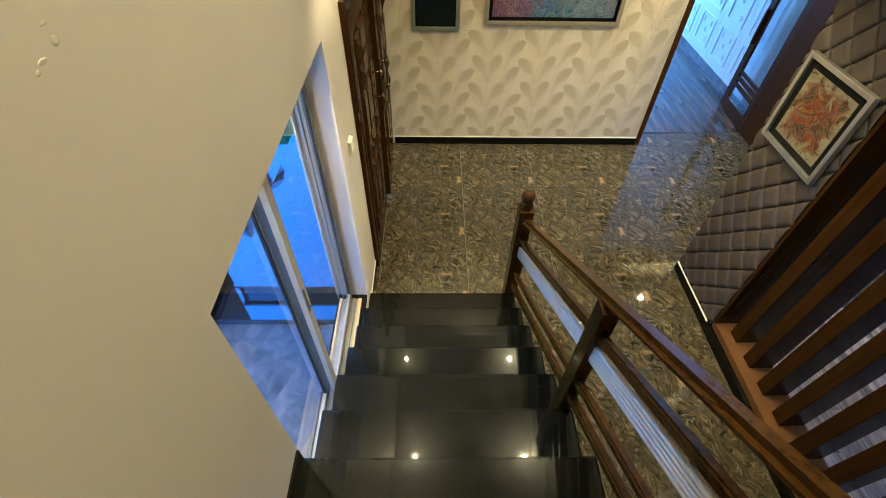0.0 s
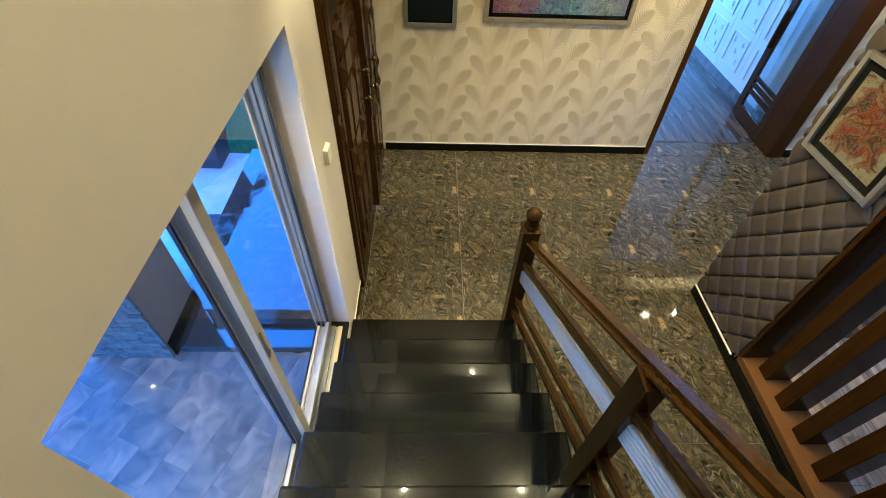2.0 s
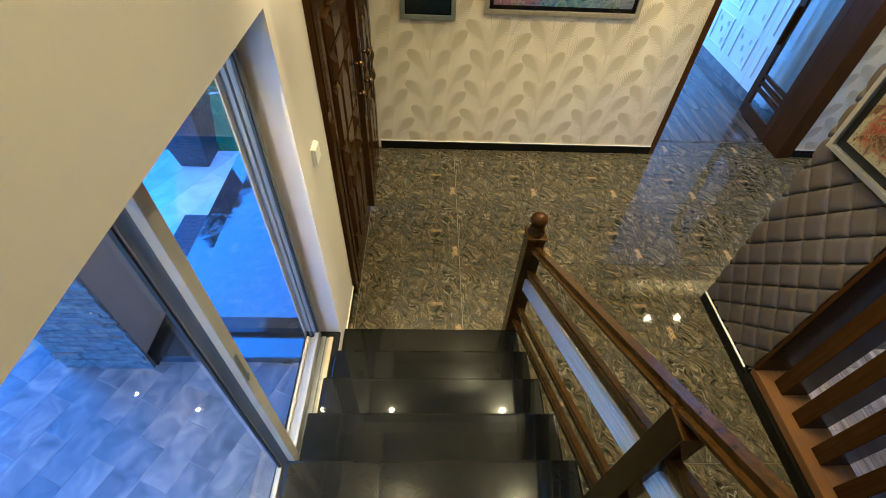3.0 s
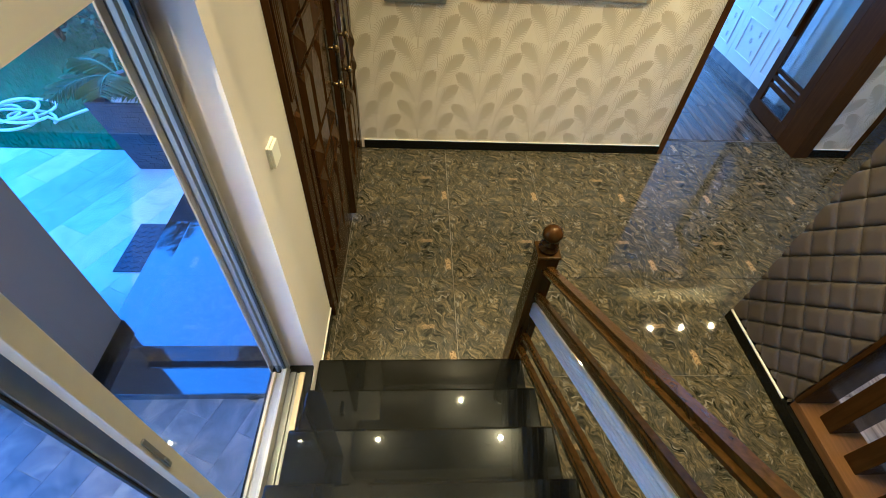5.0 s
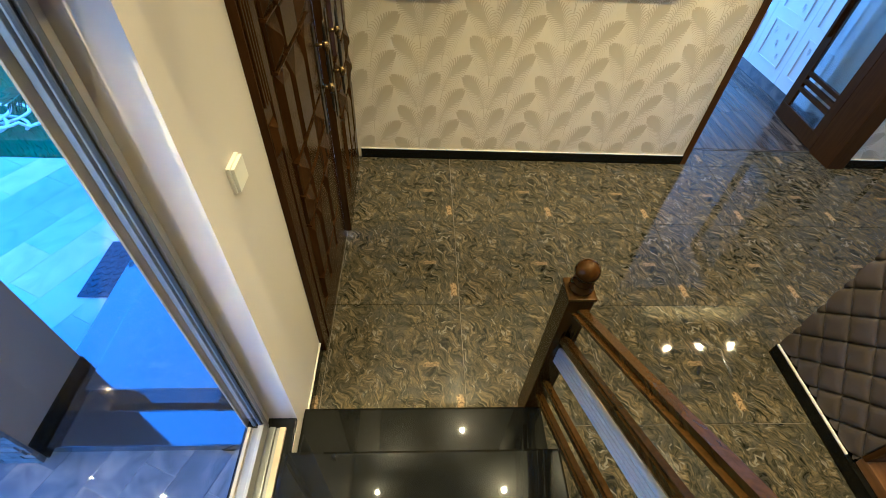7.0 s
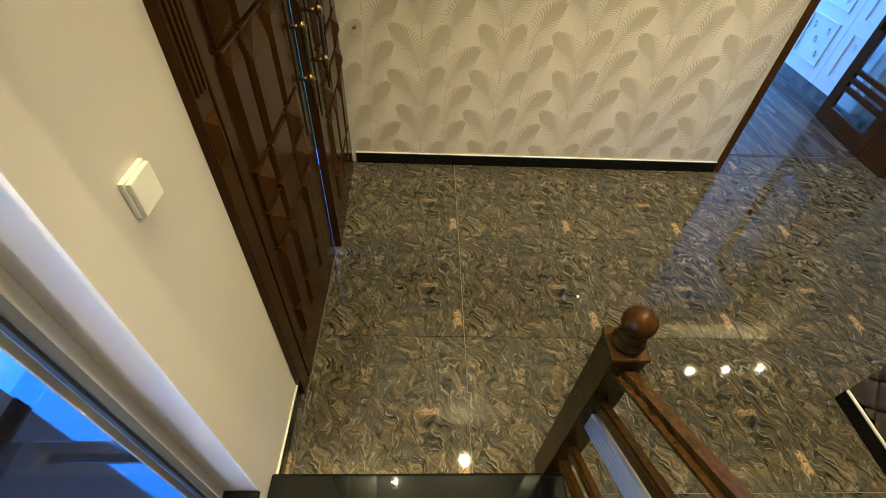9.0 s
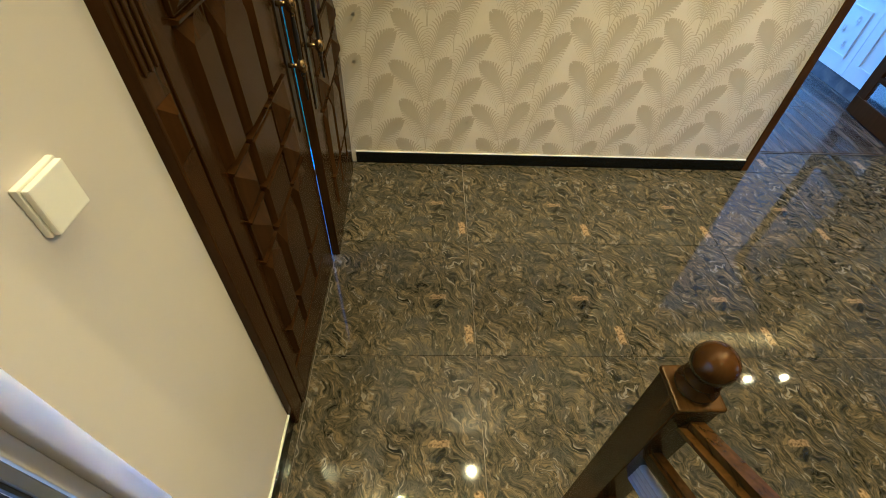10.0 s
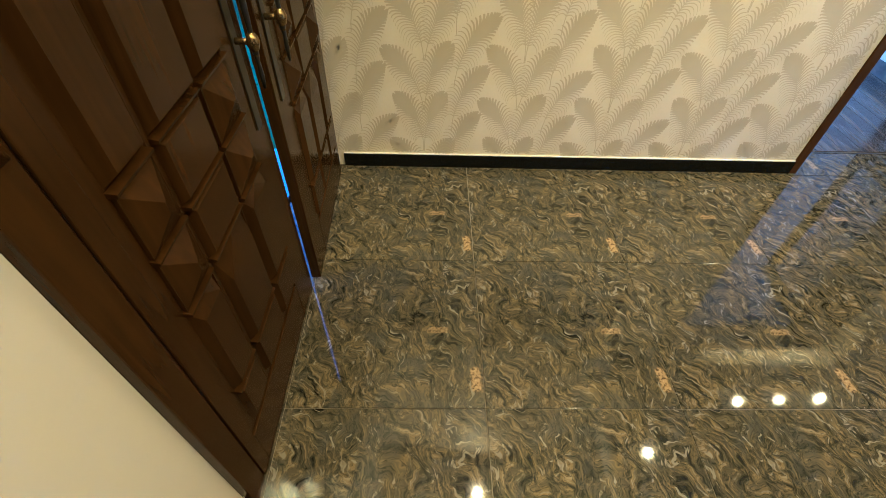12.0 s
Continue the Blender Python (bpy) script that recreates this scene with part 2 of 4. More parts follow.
M = {
    "wall": plaster("cream_wall_paint", (0.60, 0.535, 0.47)),
    "white": plaster("white_wall_paint", (0.78, 0.77, 0.74)),
    "ceiling": plaster("ceiling_paint", (0.8, 0.79, 0.76)),
    "paper": wallpaper("palm_wallpaper"),
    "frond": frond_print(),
    "tile": marble_tile(),
    "grout": plain("grout", (0.17, 0.145, 0.10), 0.8, scale=40),
    "granite": granite("black_granite", (0.0048, 0.0048, 0.0036), 0.17),
    "granite_out": granite("polished_granite_outside", (0.014, 0.015, 0.017), 0.05),
    "wood": wood_material("dark_rail_wood", (0.016, 0.0074, 0.0009), (0.058, 0.0265, 0.0032), 0.24, (60, 3, 60)),
    "doorwood": wood_material("door_wood", (0.016, 0.0066, 0.0008), (0.040, 0.0165, 0.0019), 0.22, (34, 34, 2)),
    "framewood": wood_material("frame_wood", (0.026, 0.0105, 0.0016), (0.056, 0.0225, 0.004), 0.45, (60, 60, 3)),
    "basewood": wood_material("base_wood", (0.09, 0.042, 0.011), (0.165, 0.080, 0.022), 0.3, (60, 3, 60)),
    "steel": plain("brushed_steel_tube", (0.50, 0.46, 0.37), 0.45, 0.2, 0.05),
    "chrome": plain("silver_frame_metal", (0.62, 0.60, 0.56), 0.28, 0.9, 0.1),
    "brass": plain("antique_brass", (0.30, 0.20, 0.07), 0.25, 0.95, 0.25, 60),
    "blackmetal": plain("aged_black_metal", (0.035, 0.03, 0.022), 0.35, 0.7, 0.2, 60),
    "alu": plain("champagne_aluminium", (0.50, 0.45, 0.37), 0.42, 0.2, 0.06),
    "alugrey": plain("grey_aluminium", (0.19, 0.185, 0.175), 0.4, 0.5, 0.08),
    "alutan": plain("tan_aluminium", (0.30, 0.235, 0.14), 0.42, 0.1, 0.08),
    "gasket": plain("black_gasket", (0.012, 0.012, 0.012), 0.6),
    "glass": glass_material("window_glass"),
    "plastic": plain("white_switch_plastic", (0.80, 0.76, 0.66), 0.35, vary=0.03),
    "leather": plain("taupe_quilted_leather", (0.058, 0.046, 0.034), 0.5, vary=0.12, scale=5, bumpy=0.10, spec=0.2),
    "trimwhite": plain("cream_trim", (0.75, 0.70, 0.6), 0.4),
    "slate": stone_tile("slate_patio_tile", [(0.05, 0.058, 0.068), (0.105, 0.112, 0.122), (0.19, 0.175, 0.165)], 0.3, 6),
    "paving": stone_tile("pale_paving_tile", [(0.44, 0.45, 0.45), (0.55, 0.54, 0.52), (0.64, 0.62, 0.58)], 0.5, 5),
    "cladding": stone_tile("split_stone", [(0.03, 0.032, 0.036), (0.09, 0.09, 0.095), (0.14, 0.14, 0.14)], 0.6, 16),
    "render": plaster("dark_grey_render", (0.16, 0.115, 0.075)),
    "plank": plank_floor("wood_look_floor", 0.8),
    "plank_pale": plank_floor("pale_plank_floor", 3.2),
    "soil": plain("soil", (0.05, 0.04, 0.03), 0.95, vary=0.4, scale=30, bumpy=0.4),
    "grass": plain("lawn_ground", (0.035, 0.10, 0.03), 0.95, vary=0.35, scale=14, bumpy=0.5),
    "blade": plain("grass_blade", (0.045, 0.13, 0.035), 0.7, vary=0.3, scale=3, bumpy=0),
    "leaf": plain("shrub_leaf", (0.035, 0.085, 0.035), 0.5, vary=0.45, scale=6, bumpy=0),
    "palm": plain("palm_leaf", (0.07, 0.14, 0.05), 0.5, vary=0.3, scale=6, bumpy=0),
    "bark": plain("branch_bark", (0.09, 0.065, 0.045), 0.9, vary=0.3, scale=30, bumpy=0.4),
    "planter": plain("dark_planter", (0.022, 0.026, 0.036), 0.5, vary=0.3, scale=12, bumpy=0.2),
    "pebble": plain("white_pebble", (0.72, 0.70, 0.66), 0.6, vary=0.1, scale=30),
    "hose": plain("white_garden_hose", (0.66, 0.65, 0.6), 0.5),
    "mat": plain("rubber_mat", (0.035, 0.05, 0.075), 0.8, vary=0.35, scale=60, bumpy=0.4),
    "lampglow": glow("lamp_glow", (1.0, 0.78, 0.48), 3.0),
    "black": plain("black_mat_board", (0.006, 0.006, 0.006), 0.5, spec=0.08),
    "goldframe": plain("antique_gold_frame", (0.30, 0.25, 0.15), 0.4, 0.5, 0.15, 30),
    "oliveframe": plain("olive_silver_frame", (0.20, 0.20, 0.15), 0.4, 0.5, 0.15, 30),
}


M["glass"].node_tree.nodes["Principled BSDF"].inputs["IOR"].default_value = 1.28
M["granite_out"].node_tree.nodes["Principled BSDF"].inputs["IOR"].default_value = 2.5
M["framewood"].node_tree.nodes["Principled BSDF"].inputs["Specular IOR Level"].default_value = 0.06


M["doorwood"].node_tree.nodes["Principled BSDF"].inputs["Specular IOR Level"].default_value = 0.14
M["granite"].node_tree.nodes["Principled BSDF"].inputs["Specular IOR Level"].default_value = 0.05


# ---- mesh helpers ----
def finish(name, bm, material, smooth=False):
    me = bpy.data.meshes.new(name)
    bmesh.ops.recalc_face_normals(bm, faces=bm.faces)
    bm.to_mesh(me)
    bm.free()
    if smooth:
        me.shade_smooth()
    if material:
        me.materials.append(M[material] if isinstance(material, str) else material)
    return me


def part(name, bm, material, parent=None, label="", smooth=False):
    ob = new(name, finish(name, bm, material, smooth))
    if parent:
        ob.parent = parent
    if label:
        ob["label"] = label
    return ob


def add_box(bm, x0, x1, y0, y1, z0, z1, bevel=0.0):
    res = bmesh.ops.create_cube(bm, size=1)
    vs = res["verts"]
    m = Matrix.Translation(((x0 + x1) / 2, (y0 + y1) / 2, (z0 + z1) / 2)) @ Matrix.Diagonal((x1 - x0, y1 - y0, z1 - z0, 1))
    bmesh.ops.transform(bm, matrix=m, verts=vs)
    if bevel:
        es = list({e for v in vs for e in v.link_edges})
        bmesh.ops.bevel(bm, geom=es, offset=bevel, segments=2, affect="EDGES", profile=0.6)
    return bm


def box(x0, x1, y0, y1, z0, z1, bevel=0.0):
    return add_box(bmesh.new(), x0, x1, y0, y1, z0, z1, bevel)


def prism(points, axis, a, b, bevel=0.0, bm=None):
    """A closed outline (two coordinates a point) drawn out along x, y or z from a to b."""
    bm = bm or bmesh.new()

    def at(p, d):
        return {"x": (d, p[0], p[1]), "y": (p[0], d, p[1]), "z": (p[0], p[1], d)}[axis]
    lo = [bm.verts.new(at(p, a)) for p in points]
    hi = [bm.verts.new(at(p, b)) for p in points]
    n = len(points)
    fs = [bm.faces.new(lo[::-1]), bm.faces.new(hi)]
    for i in range(n):
        fs.append(bm.faces.new((lo[i], lo[(i + 1) % n], hi[(i + 1) % n], hi[i])))
    if bevel:
        es = list({e for f in fs for e in f.edges})
        bmesh.ops.bevel(bm, geom=es, offset=bevel, segments=2, affect="EDGES")
    return bm


def lathe(profile, centre, steps=24, bm=None):
    """Turned on a lathe round an upright axis: (radius, height) from the bottom up."""
    bm = bm or bmesh.new()
    rings = []
    for r, h in profile:
        rings.append([bm.verts.new((centre[0] + r * math.cos(2 * math.pi * k / steps), centre[1] + r * math.sin(2 * math.pi * k / steps), centre[2] + h)) for k in range(steps)])
    for a, b in zip(rings, rings[1:]):
        for k in range(steps):
            bm.faces.new((a[k], a[(k + 1) % steps], b[(k + 1) % steps], b[k]))
    bm.faces.new(rings[0][::-1])
    bm.faces.new(rings[-1])
    return bm


def tube(points, radius, sides=8, bm=None):
    bm = bm or bmesh.new()
    pts = [Vector(p) for p in points]
    rings = []
    for i, p in enumerate(pts):
        d = (pts[min(i + 1, len(pts) - 1)] - pts[max(i - 1, 0)]).normalized()
        up = Vector((0, 0, 1)) if abs(d.z) < 0.9 else Vector((1, 0, 0))
        u = d.cross(up).normalized()
        w = d.cross(u)
        r = radius[i] if isinstance(radius, (list, tuple)) else radius
        rings.append([bm.verts.new(p + r * (math.cos(2 * math.pi * k / sides) * u + math.sin(2 * math.pi * k / sides) * w)) for k in range(sides)])
    for a, b in zip(rings, rings[1:]):
        for k in range(sides):
            bm.faces.new((a[k], a[(k + 1) % sides], b[(k + 1) % sides], b[k]))
    bm.faces.new(rings[0][::-1])
    bm.faces.new(rings[-1])
    return bm


def structure(name, bm, material, label, category, smooth=False):
    return tagged(part(name, bm, material, None, "", smooth), label, category, kind="structure")


def thing(name, label, category, at=(0, 0, 0), group=""):
    ob = new(name)
    ob.empty_display_size = 0.1
    ob.location = at
    return tagged(ob, label, category, group)


# ---- setting ----
WX = -0.84            # inner face of the wall with the entrance door and the sliding door
WT = 0.23             # wall thickness
BY = 0.83             # wallpapered wall
DOOR_Y0, DOOR_Y1 = -1.14, 0.79
WIN_Y0, WIN_Y1, WIN_TOP, SILL = -3.20, -1.65, 2.26, 0.26
GROUND_OUT = -0.22

# floor slab with tiles on it
floor = structure("floor", box(-1.05, 6.4, -6.6, 1.08, -0.2, -0.006), "grout", "polished olive and brown swirled marble-look tile floor", "floor")
side_floor = structure("floor_side_room", box(1.2, 3.9, 1.085, 5.3, -0.2, -0.006), "grout", "grey-brown wood-look plank floor of the side room", "floor")

# wall with entrance door and sliding door
bm = bmesh.new()
for y0, y1, z0, z1 in ((-6.6, WIN_Y0, -0.3, CEIL_UP), (WIN_Y0, WIN_Y1, WIN_TOP, CEIL_UP), (WIN_Y0, WIN_Y1, -0.3, SILL - 0.03),
                       (WIN_Y1, DOOR_Y0, -0.3, CEIL_UP), (DOOR_Y0, DOOR_Y1, 2.25, CEIL_UP), (DOOR_Y1, BY + 0.24, -0.3, CEIL_UP)):
    add_box(bm, WX - WT, WX, y0, y1, z0, z1)
bmesh.ops.remove_doubles(bm, verts=bm.verts, dist=1e-5)
wall_w = structure("wall_west", bm, "wall", "cream painted plaster wall beside the stairs", "wall")

# wallpapered wall with the doorway to the side room
DW0, DW1, DTOP = 2.175, 3.62, 2.15
bm = bmesh.new()
for x0, x1, z0, z1 in ((WX, DW0, 0, CEIL), (DW0, DW1, DTOP, CEIL), (DW1, 4.16, 0, CEIL)):
    add_box(bm, x0, x1, BY, BY + 0.24, z0, z1)
wall_n = structure("wall_north", bm, "paper", "cream wallpapered wall with embossed palm fronds", "wall")



def paper_frond(tip_x, tip_z, bend, n=21):
    """A feathery palm leaf printed on the paper, in the x-z plane: a bare stem, drooping leaflets that close up to a shaded tip."""
    vs, fs = [], []

    def spine(t):
        k = bend * (t * t - t)
        return tip_x * t - tip_z * k, tip_z * t + tip_x * k

    def strip(pts, widths, y):
        m, base = len(pts), len(vs)
        for i, (x, z) in enumerate(pts):
            p, q = pts[max(i - 1, 0)], pts[min(i + 1, m - 1)]
            dx, dz = q[0] - p[0], q[1] - p[1]
            l = math.hypot(dx, dz) or 1
            w = widths[i]
            vs.append((x - dz / l * w, y, z + dx / l * w))
            vs.append((x + dz / l * w, y, z - dx / l * w))
        for i in range(m - 1):
            fs.append((base + 2 * i, base + 2 * i + 1, base + 2 * i + 3, base + 2 * i + 2))
    strip([spine(t) for t in np.linspace(0, 0.97, 10)], [0.0022] * 10, -0.0003)
    for i in range(n):
        u = i / (n - 1)
        t = 0.25 + 0.74 * u
        (bx, bz), (cx, cz) = spine(t), spine(t + 0.01)
        l = math.hypot(cx - bx, cz - bz)
        fx, fz = (cx - bx) / l, (cz - bz) / l
        ln = 0.122 * min(1.0, 0.62 + 1.6 * u) * (1.0 - 0.62 * max(0.0, (u - 0.45) / 0.55) ** 1.8)
        close = max(0.0, min(1.0, (u - 0.34) / 0.42))
        for sgn in (-1, 1):
            ox, oz = sgn * fz, -sgn * fx
            pts, ws = [], []
            for k in range(7):
                v = k / 6
                a = ln * (v - 0.22 * v * v) * (1.0 - 0.72 * u ** 3)
                b = ln * ((0.75 + 0.7 * u) * v - (1.25 - 1.0 * u) * v * v)
                pts.append((bx + ox * a + fx * b, bz + oz * a + fz * b))
                ws.append((0.0032 + 0.0060 * close) * (1 - (0.75 - 0.35 * close) * v))
            strip(pts, ws, -0.0001 * (i % 2))
    return vs, fs


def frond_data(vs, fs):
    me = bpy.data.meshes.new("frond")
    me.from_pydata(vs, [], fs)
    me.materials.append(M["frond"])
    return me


# (base offset from the repeat's origin, tip, bend)
FRONDS = [((0.0, 0.0), (-0.165, 0.335), 0.42), ((0.005, 0.0), (0.115, 0.345), -0.30), ((0.17, 0.14), (0.15, 0.37), -0.46)]
SHAPES = [paper_frond(tip[0], tip[1], bend) for _, tip, bend in FRONDS]
SHARED = [frond_data(*shape) for shape in SHAPES]
for a in range(-1, 10):
    for b in range(-2, 9):
        for k, (base, tip, bend) in enumerate(FRONDS):
            x, z = -0.82 + 0.543 * a + base[0], 0.117 + 0.285 * b + base[1]
            x0, x1 = (WX + 0.004, DW0 - 0.038) if x < 2.9 else (DW1 + 0.118, 4.15)
            lo, hi = min(x, x + tip[0]) - 0.09, max(x, x + tip[0]) + 0.09
            if hi < x0 or lo > x1 or z > 2.25 or z + tip[1] < 0.12:
                continue
            if lo >= x0 and hi <= x1 and z >= 0.10:
                data = SHARED[k]
            else:
                vs, fs = SHAPES[k]
                keep = [f for f in fs if all(x0 <= x + vs[i][0] <= x1 and z + vs[i][2] >= 0.099 for i in f)]
                if len(keep) < 4:
                    continue
                used = sorted({i for f in keep for i in f})
                at = {old: i for i, old in enumerate(used)}
                data = frond_data([vs[i] for i in used], [tuple(at[i] for i in f) for f in keep])
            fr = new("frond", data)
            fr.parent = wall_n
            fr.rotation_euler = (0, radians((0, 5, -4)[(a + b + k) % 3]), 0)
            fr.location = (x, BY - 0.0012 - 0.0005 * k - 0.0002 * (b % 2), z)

# the rest of the shell
structure("wall_south", box(WX, 6.4, -6.8, -6.6, -0.2, CEIL_UP), "wall", "plain cream wall closing the stairwell", "wall")
bm = bmesh.new()
add_box(bm, 6.4, 6.6, -6.6, -3.7, -0.2, CEIL_UP)
add_box(bm, 6.4, 6.6, -2.0, 3.0, -0.2, CEIL_UP)
add_box(bm, 6.4, 6.6, -3.7, -2.0, -0.2, 0.6)
add_box(bm, 6.4, 6.6, -3.7, -2.0, 2.25, CEIL_UP)
structure("wall_east", bm, "white", "plain white lounge wall with a window opening", "wall")
bm = bmesh.new()
for x0, x1, z0, z1 in ((4.16, 4.6, -0.2, CEIL), (4.6, 5.2, -0.2, 1.1), (4.6, 5.2, 2.0, CEIL), (5.2, 6.4, -0.2, CEIL)):
    add_box(bm, x0, x1, 2.8, 3.0, z0, z1)
structure("wall_passage_end", bm, "white", "plain white wall with a small window at the passage end", "wall")
structure("ceiling_passage", box(4.05, 6.6, BY + 0.002, 3.0, CEIL, CEIL + 0.25), "ceiling", "white ceiling of the passage", "ceiling")
structure("wall_passage_side", box(4.16, 4.3, BY + 0.24, 2.8, -0.2, CEIL), "white", "plain white wall beside the passage", "wall")
structure("floor_passage", box(4.16, 6.4, 1.085, 2.8, -0.2, -0.002), "tile", "swirled marble-look passage floor", "floor")
bm = bmesh.new()
add_box(bm, WX, 1.55, -1.62, -1.02, CEIL, CEIL + 0.25)
add_box(bm, 1.55, 6.4, -1.62, BY, CEIL, CEIL + 0.25)
add_box(bm, 1.95, 6.4, -6.6, -1.62, CEIL, CEIL + 0.25)
structure("ceiling", bm, "ceiling", "white plaster ceiling of the foyer", "ceiling")
structure("ceiling_stairwell", box(WX - WT, 6.6, -6.8, BY + 0.24, CEIL_UP, CEIL_UP + 0.2), "ceiling", "white plaster ceiling high above the stairs", "ceiling")
structure("wall_upper", box(WX, 6.4, BY, BY + 0.1, CEIL + 0.001, CEIL_UP), "wall", "plain cream upper wall of the stairwell", "wall")

# side room shell
bm = bmesh.new()
add_box(bm, 3.87, 4.05, 1.08, 5.3, -0.2, CEIL)
add_box(bm, 1.0, 1.2, 1.08, 5.3, -0.2, CEIL)
add_box(bm, 1.0, 1.6, 5.3, 5.5, -0.2, CEIL)
add_box(bm, 3.4, 4.05, 5.3, 5.5, -0.2, CEIL)
add_box(bm, 1.6, 3.4, 5.3, 5.5, -0.2, 0.5)
add_box(bm, 1.6, 3.4, 5.3, 5.5, 2.4, CEIL)
structure("wall_side_room", bm, "white", "plain white walls of the side room", "wall")
structure("ceiling_side_room", box(1.0, 4.05, 1.08, 5.5, CEIL, CEIL + 0.2), "ceiling", "white ceiling of the side room", "ceiling")

# skirting
def skirting(name, x0, x1, y0, y1, top=0.09):
    sk = structure(name, box(x0, x1, y0, y1, 0, top, 0.003), "granite", "black granite skirting with a cream bead", "skirting")
    return sk


skirting("baseboard_north", WX + 0.06, DW0 - 0.03, BY - 0.014, BY)
part("bead", box(WX + 0.06, DW0 - 0.03, BY - 0.010, BY, 0.09, 0.097, 0.002), "trimwhite", bpy.data.objects["baseboard_north"])
skirting("baseboard_passage", DW1 + 0.12, 4.16, BY - 0.014, BY)
part("bead", box(DW1 + 0.12, 4.16, BY - 0.010, BY, 0.09, 0.097, 0.002), "trimwhite", bpy.data.objects["baseboard_passage"])
part("bead", box(WX + 0.0005, WX + 0.009, -1.55, DOOR_Y0, 0.0805, 0.092, 0.002), "trimwhite", skirting("baseboard_west", WX, WX + 0.012, -1.55, DOOR_Y0, 0.08), "cream bead")

for cy, cz, w, h in ((-3.165, 2.891, 0.008, 0.007), (-3.168, 2.915, 0.009, 0.003), (-3.207, 2.880, 0.010, 0.004), (-3.225, 2.872, 0.006, 0.004)):
    scar = bmesh.new()
    bmesh.ops.create_icosphere(scar, subdivisions=2, radius=1.0)
    for v in scar.verts:
        v.co = Vector((WX + 0.0009 * v.co.x * (1 + 0.5 * noise.noise(v.co * 3.0)), cy + w * v.co.y * (1 + 0.3 * noise.noise(v.co * 2.0)), cz + h * v.co.z))
    part("plaster_scar", scar, "wall", wall_w, "", True)

# ---- stairs ----
Y1, Z1, GO, RISE, NSTEP = -1.559, 0.157, 0.2744, 0.1815, 12
SX0, SX1 = WX, 0.35
stairs = thing("staircase", "black polished granite staircase beside a cream wall", "staircase", (0, Y1, 0))


def under(ob, parent):
    ob.matrix_parent_inverse = Matrix.Translation(-Vector(parent.location))
    return ob


for k in range(NSTEP):
    yn, zt = Y1 - GO * k, Z1 + RISE * k
    last = k == NSTEP - 1
    back = -6.55 if last else yn - GO - 0.02
    under(part("tread", box(SX0 + 0.002, SX1 + 0.015, back, yn, zt - 0.028, zt, 0.012), "granite", stairs), stairs)
    zb = 0.0 if k == 0 else zt - RISE
    under(part("riser", box(SX0 + 0.002, SX1, yn - 0.035, yn - 0.018, zb, zt - 0.029), "granite", stairs), stairs)
pts = [(Y1 - 0.036, 0.0)]
for k in range(NSTEP):
    pts.append((Y1 - GO * k - 0.036, Z1 + RISE * k - 0.029))
    pts.append((Y1 - GO * (k + 1) - 0.036 if k < NSTEP - 1 else -6.5, Z1 + RISE * k - 0.029))
pts.append((-6.5, 0.0))
under(part("stair_body", prism(pts, "x", SX0 + 0.004, SX1 - 0.004), "granite", stairs), stairs)

for k in range(6, NSTEP - 1):
    yn, zt = Y1 - GO * k, Z1 + RISE * k
    y1 = min(yn, WIN_Y0 - 0.01)
    if y1 - (yn - GO) > 0.02:
        under(part("stair_skirting", box(WX + 0.001, WX + 0.013, yn - GO, y1, zt + 0.001, zt + 0.10, 0.002), "granite", stairs), stairs)

# ---- balustrade ----
RX = 0.335
SL = RISE / GO


def rail_z(y, off):
    return off - (y - Y1) * SL


rail = thing("stair_railing", "dark brown varnished wooden stair railing with steel tubes", "railing", (RX, -1.505, 0))


def sloped(name, off, half_w, half_h, ya, yb, material, x=RX, bevel=0.008):
    cs = half_h
    pts = [(ya, rail_z(ya, off) - cs), (yb, rail_z(yb, off) - cs), (yb, rail_z(yb, off) + cs), (ya, rail_z(ya, off) + cs)]
    return under(part(name, prism(pts, "x", x - half_w, x + half_w, bevel), material, rail), rail)


NEWEL_Y = -1.505
END_Y = -4.6
sloped("handrail", 0.981, 0.036, 0.029, NEWEL_Y - 0.04, END_Y, "wood", x=RX + 0.011, bevel=0.019)
sloped("upper_rail", 0.786, 0.019, 0.027, NEWEL_Y - 0.04, END_Y, "wood")
sloped("lower_rail", 0.414, 0.018, 0.023, NEWEL_Y - 0.04, END_Y, "wood")
sloped("bottom_rail", 0.270, 0.019, 0.024, NEWEL_Y - 0.04, END_Y, "wood")
for i in range(5):
    off = 0.621 + 0.0222 * i
    under(part("steel_tube", tube([(RX, NEWEL_Y - 0.04, rail_z(NEWEL_Y - 0.04, off)), (RX, END_Y, rail_z(END_Y, off))], 0.0106, 10), "steel", rail, "thin brushed steel tube", True), rail)
bm = box(RX - 0.05, RX + 0.05, NEWEL_Y - 0.05, NEWEL_Y + 0.05, 0, 1.05, 0.004)
under(part("newel_post", bm, "doorwood", rail), rail)
under(part("cap", box(RX - 0.055, RX + 0.055, NEWEL_Y - 0.055, NEWEL_Y + 0.055, 1.0505, 1.068, 0.005), "wood", rail), rail)
prof = [(0.036, 0.0), (0.046, 0.010), (0.046, 0.022), (0.034, 0.034), (0.038, 0.042), (0.040, 0.050), (0.028, 0.058)]
prof += [(0.047 * math.sin(a), 0.101 - 0.047 * math.cos(a)) for a in np.linspace(0.75, math.pi - 0.02, 14)]
under(part("ball_finial", lathe(prof, (RX, NEWEL_Y, 1.068), 28), "doorwood", rail, "turned wooden ball finial", True), rail)
